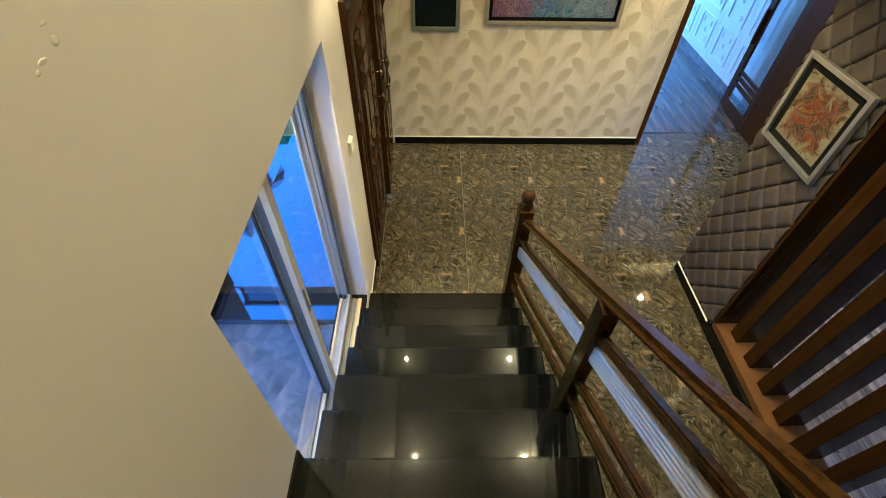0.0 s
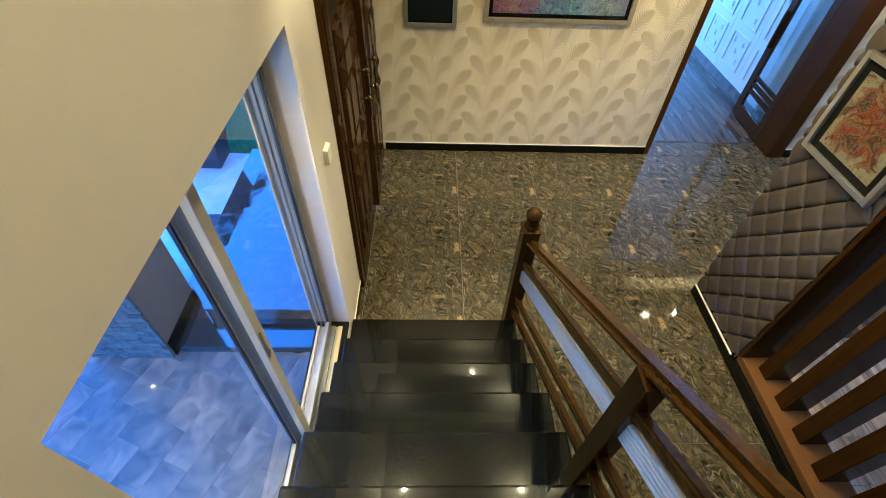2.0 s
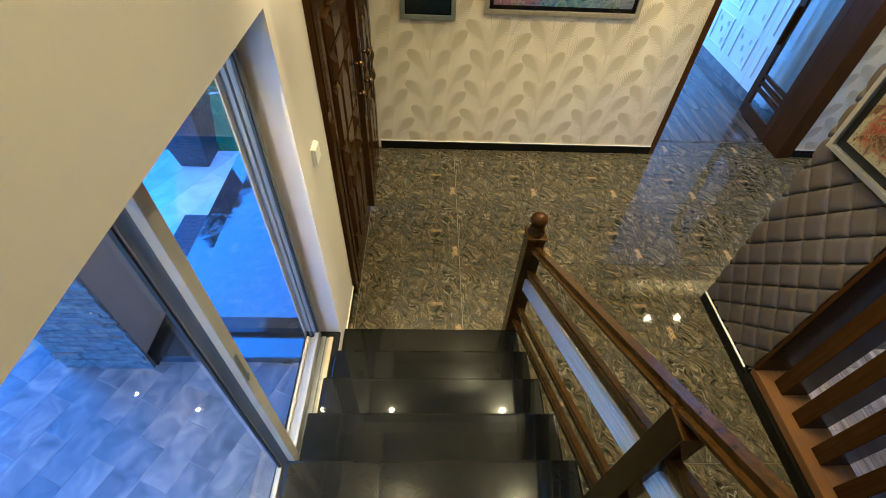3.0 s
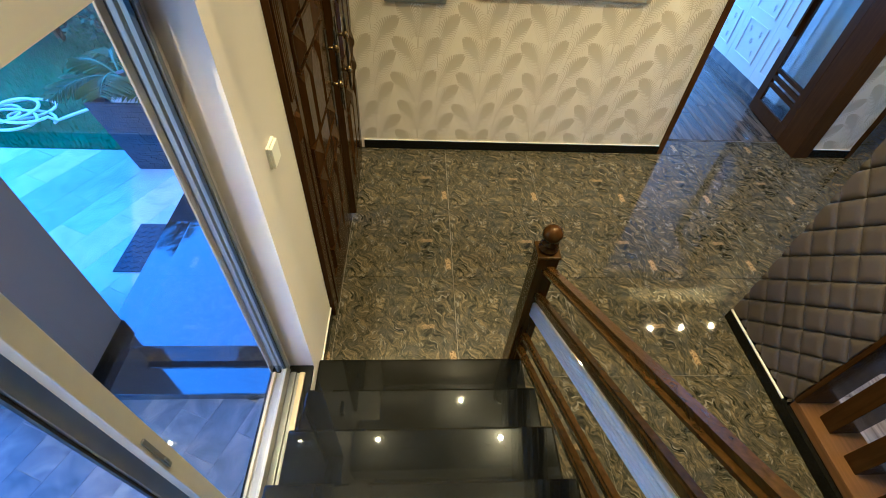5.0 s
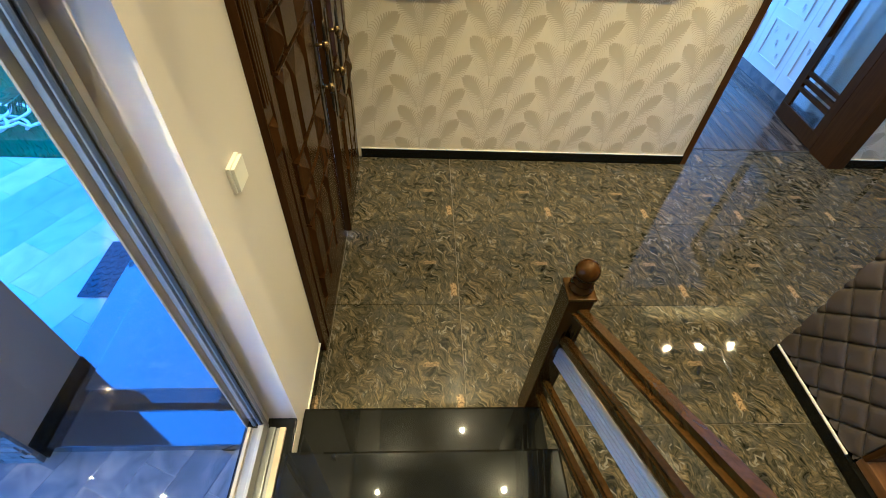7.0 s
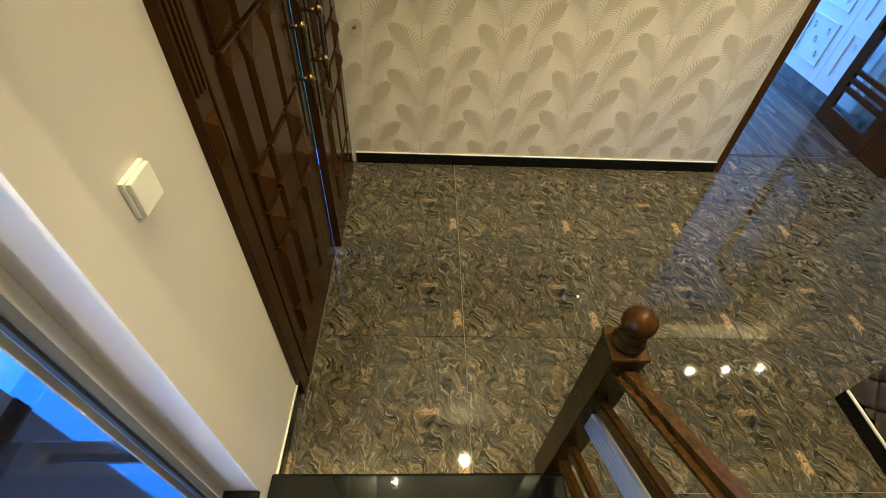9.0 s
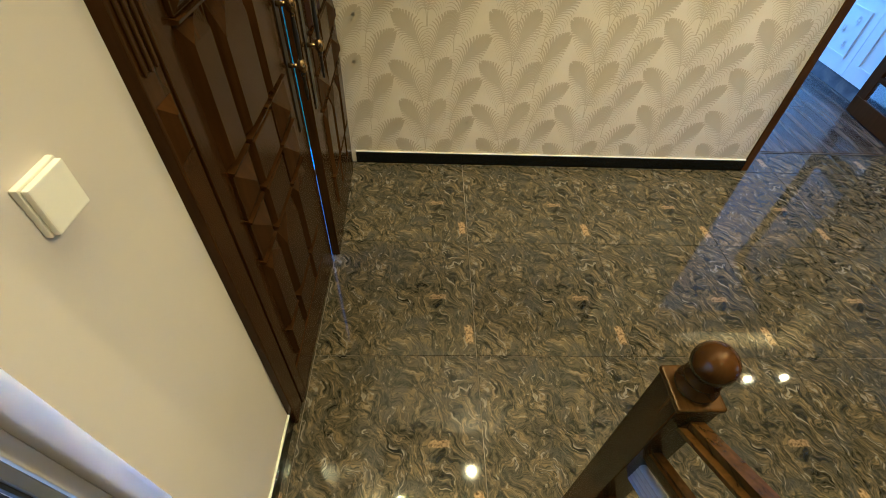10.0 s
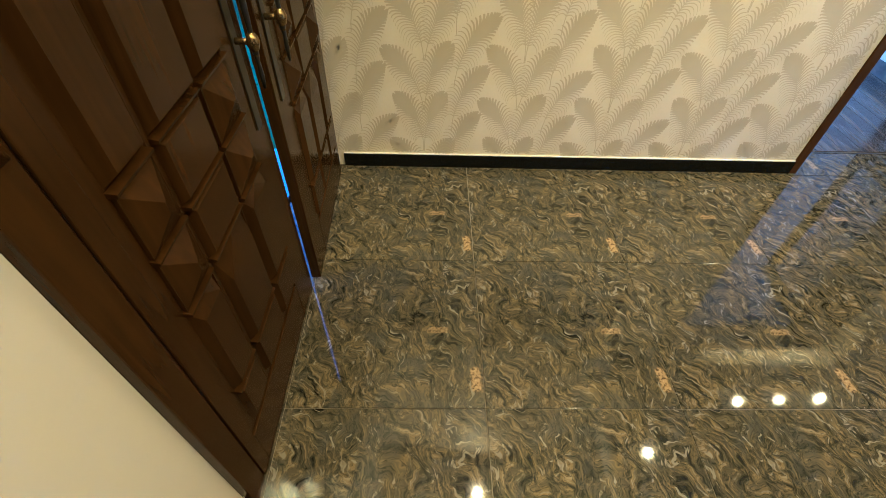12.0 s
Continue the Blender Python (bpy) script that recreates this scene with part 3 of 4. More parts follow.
for y in (-2.88, -4.19):
    z0 = Z1 + RISE * math.floor((Y1 - y) / GO) - 0.02
    under(part("post", box(RX - 0.036, RX + 0.03, y - 0.04, y + 0.04, z0, rail_z(y, 0.965), 0.004), "doorwood", rail), rail)

# ---- entrance double door ----
door = thing("door_entrance", "dark brown carved wooden double entrance door, one leaf slightly ajar", "door", (WX, -0.16, 0))
door["kind"] = "structure"
bm = bmesh.new()
add_box(bm, WX - 0.12, WX + 0.030, DOOR_Y0 + 0.001, DOOR_Y0 + 0.09, 0, 2.25, 0.004)
under(part("jamb", bm, "doorwood", door), door)
under(part("jamb", box(WX - 0.12, WX + 0.012, DOOR_Y1 - 0.045, DOOR_Y1 - 0.001, 0, 2.25, 0.004), "doorwood", door), door)
under(part("head", box(WX - 0.12, WX + 0.012, DOOR_Y0 + 0.046, DOOR_Y1 - 0.046, 2.2, 2.249, 0.004), "doorwood", door), door)


def pyramid(bm, y0, y1, z0, z1, x0, x1, inset):
    """A raised field with a low hipped top on a leaf that faces +x."""
    a = [bm.verts.new((x0, y, z)) for y, z in ((y0, z0), (y1, z0), (y1, z1), (y0, z1))]
    b = [bm.verts.new((x1, y, z)) for y, z in ((y0 + inset, z0 + inset), (y1 - inset, z0 + inset), (y1 - inset, z1 - inset), (y0 + inset, z1 - inset))]
    bm.faces.new(b)
    for i in range(4):
        bm.faces.new((a[i], a[(i + 1) % 4], b[(i + 1) % 4], b[i]))


LEAF_W, LEAF_H = 0.872, 2.18


def door_leaf(mirror):
    """A leaf in its own frame: hinge at y=0, free edge at y=LEAF_W, face at x=0, body towards -x."""
    leaf = new("leaf", finish("leaf", box(-0.045, -0.008, 0, LEAF_W, 0.008, LEAF_H, 0.002), "doorwood"))
    leaf.parent = door

    def p(name, bm, material="doorwood", label=""):
        ob = part(name, bm, material, leaf, label)
        return ob
    p("stile", box(-0.009, 0, 0.0, 0.055, 0.008, LEAF_H, 0.003))
    p("stile", box(-0.009, 0, LEAF_W - 0.18, LEAF_W, 0.008, LEAF_H, 0.003))
    for z0, z1 in ((0.008, 0.22), (2.02, LEAF_H)):
        p("rail", box(-0.009, 0, 0.056, LEAF_W - 0.181, z0, z1, 0.003))
    cols = ((0.098, 0.240), (0.272, 0.494), (0.520, 0.700))
    rows = ((0.262, 0.440), (0.458, 0.838), (0.852, 1.018), (1.032, 1.200), (1.218, 1.598), (1.612, 1.780), (1.794, 1.962))
    for r, (z0, z1) in enumerate(rows):
        for c, (a, b) in enumerate(cols):
            f = bmesh.new()
            if r in (2, 3, 5, 6) and c != 1:
                # steep pyramid on a thin square base
                add_box(f, -0.008, 0.004, a, b, z0, z1, 0.002)
                pyramid(f, a + 0.004, b - 0.004, z0 + 0.004, z1 - 0.004, 0.0041, 0.036, (min(b - a, z1 - z0) - 0.008) * 0.49)
                p("carved_pyramid", f)
            elif r in (1, 4):
                # tall field whose ends slope up to a ridge
                m = 0.10 if c == 1 else 0.05
                q = [f.verts.new(v) for v in ((-0.008, a, z0), (-0.008, b, z0), (-0.008, b, z1), (-0.008, a, z1), (0.018, a + 0.02, z0 + 0.02), (0.018, b - 0.02, z0 + 0.02),
                                              (0.018, b - 0.02, z1 - m), (0.018, a + 0.02, z1 - m), (0.010, (a + b) / 2, z1 - 0.006))]
                for t in ((0, 1, 5, 4), (1, 2, 6, 5), (3, 0, 4, 7), (4, 5, 6, 7), (2, 8, 6), (8, 3, 7), (6, 8, 7), (2, 3, 8)):
                    f.faces.new([q[k] for k in t])
                p("carved_field", f)
            else:
                pyramid(f, a, b, z0, z1, -0.008, 0.012, 0.012)
                p("carved_field", f)
            p("bead", prism([(-0.008, z1 - 0.002), (0.012, z1 + 0.001), (0.014, z1 + 0.009), (-0.008, z1 + 0.013)], "y", a - 0.004, b + 0.004))
    for y in (0.252, 0.506):
        p("groove_slip", box(-0.0085, -0.002, y - 0.003, y + 0.003, 0.24, 2.0, 0.001))
    if not mirror:
        p("astragal", box(-0.058, -0.0455, LEAF_W - 0.03, LEAF_W + 0.05, 0.92, LEAF_H, 0.002))
    # pull handle with finials and a long lower spindle
    h = bmesh.new()
    yc = LEAF_W - 0.075
    for zz in (1.20, 1.42):
        tube([(0.0, yc, zz), (0.055, yc, zz)], 0.010, 10, h)
        lathe([(0.004, -0.045), (0.010, -0.038), (0.006, -0.030), (0.016, -0.018), (0.021, 0.0), (0.016, 0.016), (0.008, 0.026)], (0.055, yc, zz), 12, h)
    handle = p("pull_handle", h, "brass", "antique brass pull handle")
    for poly in handle.data.polygons:
        poly.use_smooth = True
    h = bmesh.new()
    lathe([(0.004, 1.06), (0.008, 1.10), (0.006, 1.14), (0.011, 1.18), (0.007, 1.22), (0.010, 1.30), (0.007, 1.38), (0.011, 1.44), (0.006, 1.48), (0.009, 1.50), (0.002, 1.54)], (0.055, yc, 0), 12, h)
    bar = p("handle_bar", h, "blackmetal", "dark turned handle bar")
    for poly in bar.data.polygons:
        poly.use_smooth = True
    p("back_plate", box(0.0005, 0.005, yc - 0.022, yc + 0.022, 0.92, 1.52, 0.002), "blackmetal", "dark handle back plate")
    return leaf


for yy in (0.018, 0.042, 0.066):
    under(part("reed", box(WX + 0.0305, WX + 0.037, DOOR_Y0 + yy, DOOR_Y0 + yy + 0.012, 1.56, 2.15, 0.003), "doorwood", door), door)
f = bmesh.new()
pyramid(f, DOOR_Y0 + 0.012, DOOR_Y0 + 0.08, 1.36, 1.50, WX + 0.0305, WX + 0.05, 0.03)
under(part("carved_block", f, "doorwood", door), door)
leaf_a = door_leaf(False)
leaf_a.matrix_basis = pose(WX + 0.035, DOOR_Y0 + 0.092, 0)
leaf_a.matrix_parent_inverse = Matrix.Translation(-Vector(door.location))
leaf_b = door_leaf(True)
leaf_b.matrix_basis = pose(WX + 0.045, DOOR_Y1 - 0.047, 0, 0, 0, 1.6) @ Matrix.Diagonal((1, -1, 1, 1))
leaf_b.matrix_parent_inverse = Matrix.Translation(-Vector(door.location))

# light switch
switch = thing("light_switch", "square cream plastic light switch on the cream wall", "switch", (WX, -1.43, 1.475))
under(part("back_box", box(WX, WX + 0.012, -1.473, -1.384, 1.475, 1.565, 0.002), "plastic", switch), switch)
under(part("rocker_plate", box(WX + 0.0125, WX + 0.024, -1.470, -1.387, 1.478, 1.562, 0.003), "plastic", switch), switch)

# ---- sliding glass door ----
slider = thing("window_sliding_door", "champagne aluminium sliding glass door, slid open beside the stairs", "sliding door", (-1.0, WIN_Y1, SILL))
slider["kind"] = "structure"
# far jamb profiles
for x0, x1, w, m in ((-1.050, -1.036, 0.046, "alutan"), (-1.035, -0.998, 0.016, "gasket"), (-0.997, -0.968, 0.040, "alugrey"), (-0.967, -0.950, 0.020, "alugrey"),
                     (-0.949, -0.922, 0.040, "alugrey"), (-0.921, -0.904, 0.014, "gasket"), (-0.903, -0.876, 0.034, "alu")):
    j0, j1 = -1.068 + (x0 + 1.05) * 0.58, -1.068 + (x1 + 1.05) * 0.58
    under(part("jamb_profile", box(j0, j1, WIN_Y1 - w, WIN_Y1 - 0.001, SILL, WIN_TOP - 0.001, 0.002), m, slider), slider)
    under(part("track_rail", box(x0, x1, WIN_Y0 + 0.001, WIN_Y1 - 0.051, SILL, SILL + w * 0.5, 0.002), "alugrey" if m == "gasket" else ("alutan" if m == "alu" else m), slider), slider)
    under(part("head_profile", box(x0, x1, WIN_Y0 + 0.001, WIN_Y1 - 0.051, WIN_TOP - 0.018, WIN_TOP - 0.001, 0.002), m, slider), slider)
under(part("sill", box(WX - WT, WX - 0.001, WIN_Y0 + 0.001, WIN_Y1 - 0.001, SILL - 0.03, SILL - 0.001, 0.003), "granite", slider, "black granite sill"), slider)


def sash(x, y0, y1, stile_m, far=0.075, near=0.06):
    s = under(part("sash", box(x - 0.016, x + 0.016, y1 - far, y1, SILL + 0.03, WIN_TOP - 0.02, 0.003), stile_m, slider), slider)
    for name, a in (("stile", (x - 0.016, x + 0.016, y0, y0 + near, SILL + 0.03, WIN_TOP - 0.02)),
                    ("bottom_rail", (x - 0.015, x + 0.015, y0 + near + 0.001, y1 - far - 0.001, SILL + 0.03, SILL + 0.10)),
                    ("top_rail", (x - 0.015, x + 0.015, y0 + near + 0.001, y1 - far - 0.001, WIN_TOP - 0.055, WIN_TOP - 0.02))):
        ob = part(name, box(*a, 0.003), "alugrey" if name == "bottom_rail" else "alu", s)
    g = part("pane", box(x - 0.003, x + 0.003, y0 + near + 0.001, y1 - far - 0.001, SILL + 0.101, WIN_TOP - 0.056), "glass", s)
    g.visible_shadow = False
    part("gasket", box(x - 0.008, x + 0.008, y1 - far - 0.008, y1 - far - 0.0005, SILL + 0.1, WIN_TOP - 0.056), "gasket", s)
    return s


sa = sash(-0.966, -2.487, WIN_Y1 - 0.046, "alugrey", 0.022, 0.056)
sb = sash(-1.018, WIN_Y0 + 0.01, -2.445, "alugrey")
lock = bmesh.new()
add_box(lock, -0.9495, -0.943, -2.478, -2.464, 1.22, 1.40, 0.003)
add_box(lock, -0.943, -0.936, -2.475, -2.467, 1.25, 1.275, 0.002)
part("lock", lock, "alugrey", sa, "grey sliding-door lock")

# ---- partition with quilted panel, picture and slat screen ----
QX = 1.95
structure("wall_partition", box(QX + 0.03, QX + 0.2, -1.83, -1.15, 0, CEIL), "wall", "partition wall end beside the passage", "wall")
quilt = thing("quilted_wall_panel", "taupe leather quilted wall panel with diamond tufts", "wall panel", (QX, -1.5, 0.1))
under(part("backing", box(QX + 0.004, QX + 0.03, -1.83, -1.15, 0.10, CEIL - 0.002), "leather", quilt), quilt)
DY, DZ = 0.0932, 0.1078      # half diagonals of a tuft


def tuft_mesh():
    bm = bmesh.new()
    steps = (0.0, 0.035, 0.11, 0.28, 0.5, 0.72, 0.89, 0.965, 1.0)
    n = len(steps) - 1
    grid = {}
    for i in range(n + 1):
        for j in range(n + 1):
            a, b = steps[i], steps[j]
            u, v = (a - b) * DY, (a + b - 1) * DZ
            e = min(a, 1 - a, b, 1 - b) * 2
            h = 0.021 * (1 - (1 - e) ** 9.0)
            grid[i, j] = bm.verts.new((-h, u, v))
    for i in range(n):
        for j in range(n):
            bm.faces.new((grid[i, j], grid[i + 1, j], grid[i + 1, j + 1], grid[i, j + 1]))
    return bm


def cut_tuft(cy, cz, y0, y1, z0, z1):
    bm = tuft_mesh()
    bmesh.ops.translate(bm, verts=bm.verts, vec=(QX + 0.0035, cy, cz))
    for co, no in (((0, y0, 0), (0, -1, 0)), ((0, y1, 0), (0, 1, 0)), ((0, 0, z0), (0, 0, -1)), ((0, 0, z1), (0, 0, 1))):
        bmesh.ops.bisect_plane(bm, geom=bm.verts[:] + bm.edges[:] + bm.faces[:], plane_co=co, plane_no=no, clear_outer=True)
    return bm


full_tuft = finish("tuft", tuft_mesh(), "leather", True)
for r in range(-6, 22):
    for c in range(-2, 8):
        if (r + c) % 2 == 0:
            continue
        cy, cz = -1.279 - DY * c, 0.573 + DZ * r
        if cy - DY > -1.15 or cy + DY < -1.83 or cz - DZ > CEIL - 0.01 or cz + DZ < 0.10:
            continue
        inside = cy + DY <= -1.15 and cy - DY >= -1.83 and cz - DZ >= 0.10 and cz + DZ <= CEIL - 0.01
        if inside:
            ob = new("tuft", full_tuft)
            ob.parent = quilt
            ob.location = (0.0035, cy + 1.5, cz - 0.1)
        else:
            bm = cut_tuft(cy, cz, -1.83, -1.15, 0.10, CEIL - 0.01)
            if len(bm.faces):
                under(part("tuft", bm, "leather", quilt, "", True), quilt)
            else:
                bm.free()
sk = skirting("baseboard_partition", QX - 0.03, QX + 0.03, -5.2, -1.15, 0.085)
part("bead", box(QX - 0.029, QX - 0.0175, -1.80, -1.155, 0.0855, 0.097, 0.002), "trimwhite", sk, "cream bead")

screen = thing("slat_screen", "dark brown wooden slat screen on a reddish wood base", "screen", (2.05, -1.83, 0))
under(part("base_rail", box(QX + 0.001, 2.215, -5.2, -1.835, 0.086, 0.15, 0.004), "basewood", screen, "reddish brown varnished base"), screen)
under(part("end_post", box(QX - 0.01, 2.17, -1.86, -1.832, 0.151, CEIL - 0.002, 0.004), "doorwood", screen), screen)
for i in range(13):
    yn = -2.035 - 0.2135 * i
    under(part("slat", box(2.027, 2.20, yn, yn + 0.097, 0.151, CEIL - 0.002, 0.004), "doorwood", screen), screen)


def art(name, seed, palette, scale=5.0, border=None, bands=None):
    """Abstract brush strokes in the colours given; bands wash the canvas from one side to the other."""
    m, ns, ls, b = mat(name, 0.5, spec=0.15)
    tc = ns.new("ShaderNodeTexCoord")
    sep = ns.new("ShaderNodeSeparateXYZ")
    ls.new(tc.outputs["Generated"], sep.inputs[0])
    mp = ns.new("ShaderNodeVectorMath")
    mp.operation = "ADD"
    mp.inputs[1].default_value = (seed, seed * 1.7, seed * 0.6)
    ls.new(tc.outputs["Object"], mp.inputs[0])
    f = noise_fac(ns, ls, mp.outputs[0], scale, 4, 1.8)
    n = len(palette)
    c = ramp(ns, ls, f, [(0.3 + 0.42 * i / (n - 1), p) for i, p in enumerate(palette)])
    if bands:
        along = math_node(ns, ls, "MULTIPLY_ADD", math_node(ns, ls, "SUBTRACT", f, 0.5), 0.5, sep.outputs[0])
        wash = ramp(ns, ls, along, [(i / (len(bands) - 1), p) for i, p in enumerate(bands)])
        c = mix(ns, ls, 0.65, c, wash)
    if border:
        far = [math_node(ns, ls, "ABSOLUTE", math_node(ns, ls, "SUBTRACT", sep.outputs[k], 0.5)) for k in (1, 2)]
        d = math_node(ns, ls, "MULTIPLY_ADD", math_node(ns, ls, "SUBTRACT", f, 0.5), 0.9, math_node(ns, ls, "MAXIMUM", *far))
        c = mix(ns, ls, ramp(ns, ls, d, [(0.36, (0, 0, 0)), (0.46, (0.9, 0.9, 0.9))]), c, border)
    for k, width in ((2.2, 0.014), (1.1, 0.010)):
        stroke = noise_fac(ns, ls, mp.outputs[0], scale * k, 1.5, 2.6)
        line = ramp(ns, ls, stroke, [(0.5 - width, (0, 0, 0)), (0.5, (1, 1, 1)), (0.5 + width, (0, 0, 0))])
        c = mix(ns, ls, line, c, (0.02, 0.012, 0.010))
    ls.new(c, b.inputs["Base Color"])
    bump(ns, ls, b, f, 0.3, 0.003)
    return m


M["art_warm"] = art("abstract_painting_warm", 3.1, [(0.008, 0.006, 0.005), (0.09, 0.072, 0.03), (0.04, 0.005, 0.002), (0.10, 0.082, 0.038), (0.15, 0.024, 0.002), (0.03, 0.028, 0.026), (0.19, 0.085, 0.005), (0.014, 0.006, 0.005), (0.16, 0.145, 0.095)], 7, (0.17, 0.155, 0.09))
M["art_cool"] = art("abstract_painting_cool", 8.3, [(0.5, 0.06, 0.05), (0.40, 0.42, 0.45), (0.10, 0.25, 0.5), (0.6, 0.6, 0.58), (0.05, 0.30, 0.20), (0.05, 0.12, 0.35)], 5, None,
                    [(0.30, 0.02, 0.015), (0.32, 0.05, 0.03), (0.06, 0.12, 0.32), (0.16, 0.26, 0.20), (0.36, 0.36, 0.32), (0.28, 0.27, 0.25)])
M["dark_print"] = plain("dark_green_print", (0.012, 0.02, 0.016), 0.35, vary=0.4, scale=6)


def framed(name, label, axis, face, a0, a1, z0, z1, wide, depth, mats, mount, art_m):
    """A framed picture on a wall; axis is the wall's normal, face its plane, growing towards the room."""
    th = thing(name, label, "picture", (face, (a0 + a1) / 2, z0) if axis == "x" else ((a0 + a1) / 2, face, z0))

    def slab(pn, b0, b1, c0, c1, d0, d1, m, lab="", bev=0.004):
        lo, hi = sorted((face - d0, face - d1))
        args = (lo, hi, b0, b1, c0, c1) if axis == "x" else (b0, b1, lo, hi, c0, c1)
        under(part(pn, box(*args, bev), m, th, lab), th)
    w = wide
    slab("frame_side", a0, a0 + w, z0, z1, 0.0, depth, mats)
    slab("frame_side", a1 - w, a1, z0, z1, 0.0, depth, mats)
    slab("frame_side", a0 + w + 0.0005, a1 - w - 0.0005, z0, z0 + w, 0.0, depth, mats)
    slab("frame_side", a0 + w + 0.0005, a1 - w - 0.0005, z1 - w, z1, 0.0, depth, mats)
    slab("mount", a0 + w, a1 - w, z0 + w, z1 - w, 0.001, depth * 0.4, "black", "black mount", 0)
    mw = mount
    slab("canvas", a0 + w + mw, a1 - w - mw, z0 + w + mw, z1 - w - mw, depth * 0.41, depth * 0.5, art_m, "abstract painted canvas", 0)
    if axis == "x":
        return th
    slab("glazing", a0 + w + 0.001, a1 - w - 0.001, z0 + w + 0.001, z1 - w - 0.001, depth * 0.62, depth * 0.72, "glass", "clear picture glass", 0)
    th.children[-1].visible_shadow = False
    return th


framed("painting_abstract", "square abstract orange and cream painting in a silver frame", "x", QX - 0.023, -1.78, -1.222, 1.50, 2.055, 0.03, 0.035, "chrome", 0.045, "art_warm")
framed("painting_wide", "wide abstract painting in an antique gold frame", "y", BY - 0.001, 0.18, 1.52, 1.395, 2.2, 0.04, 0.035, "goldframe", 0.035, "art_cool")
framed("picture_small", "small dark picture in an olive silver frame", "y", BY - 0.001, -0.535, -0.06, 1.33, 1.95, 0.04, 0.03, "oliveframe", 0.01, "dark_print")

# ---- doorway to the side room ----
dway = thing("door_side_room", "brown wooden glazed door standing open into the side room", "door", (DW1, BY, 0))
dway["kind"] = "structure"
under(part("jamb", box(DW0 - 0.035, DW0 + 0.02, BY - 0.012, BY + 0.252, 0, DTOP, 0.003), "framewood", dway), dway)
under(part("jamb", box(DW1 - 0.05, DW1 + 0.115, BY - 0.03, BY + 0.252, 0, DTOP, 0.003), "framewood", dway), dway)
under(part("head", box(DW0 - 0.035, DW1 + 0.115, BY - 0.012, BY + 0.252, DTOP + 0.001, DTOP + 0.06, 0.003), "framewood", dway), dway)
dl = new("leaf", finish("leaf", box(0, 0.72, -0.04, 0, 0.01, 0.16, 0.003), "framewood"))
dl.parent = dway


def dleaf(name, a, m="framewood", label=""):
    return part(name, box(*a), m, dl, label)


dleaf("stile", (0, 0.11, -0.04, 0, 0.161, 2.08, 0.003))
dleaf("stile", (0.61, 0.72, -0.04, 0, 0.161, 2.08, 0.003))
dleaf("top_rail", (0.1105, 0.6095, -0.04, 0, 1.95, 2.08, 0.003))
dleaf("middle_bar", (0.1105, 0.6095, -0.038, -0.002, 0.33, 0.37, 0.003))
dleaf("middle_bar", (0.1105, 0.6095, -0.038, -0.002, 0.41, 0.45, 0.003))
dleaf("middle_bar", (0.1105, 0.6095, -0.038, -0.002, 0.49, 0.53, 0.003))
M["etched"] = glass_material("etched_glass", (0.9, 0.95, 0.97), 0.28)
M["etched"].node_tree.nodes["Principled BSDF"].inputs["Roughness"].default_value = 0.16
dleaf("pane", (0.1105, 0.6095, -0.024, -0.016, 0.1605, 0.3295), "etched", "etched glass pane")
dleaf("pane", (0.1105, 0.6095, -0.024, -0.016, 0.5305, 1.9495), "etched", "etched glass pane")
dleaf("pull", (0.625, 0.66, 0.0005, 0.045, 0.85, 1.25, 0.006), "framewood", "dark wooden pull")
dl.matrix_basis = pose(3.575, BY + 0.262, 0, 0, 0, 86)
dl.matrix_parent_inverse = Matrix.Translation(-Vector(dway.location))
structure("trim_threshold", box(DW0, DW1, BY + 0.235, BY + 0.245, -0.005, 0.003), "gasket", "dark threshold strip between tile and plank floors", "threshold")
structure("trim_passage_corner", box(4.161, 4.215, BY - 0.012, BY + 0.20, 0, 2.1, 0.003), "framewood", "brown wooden corner trim at the passage", "trim")

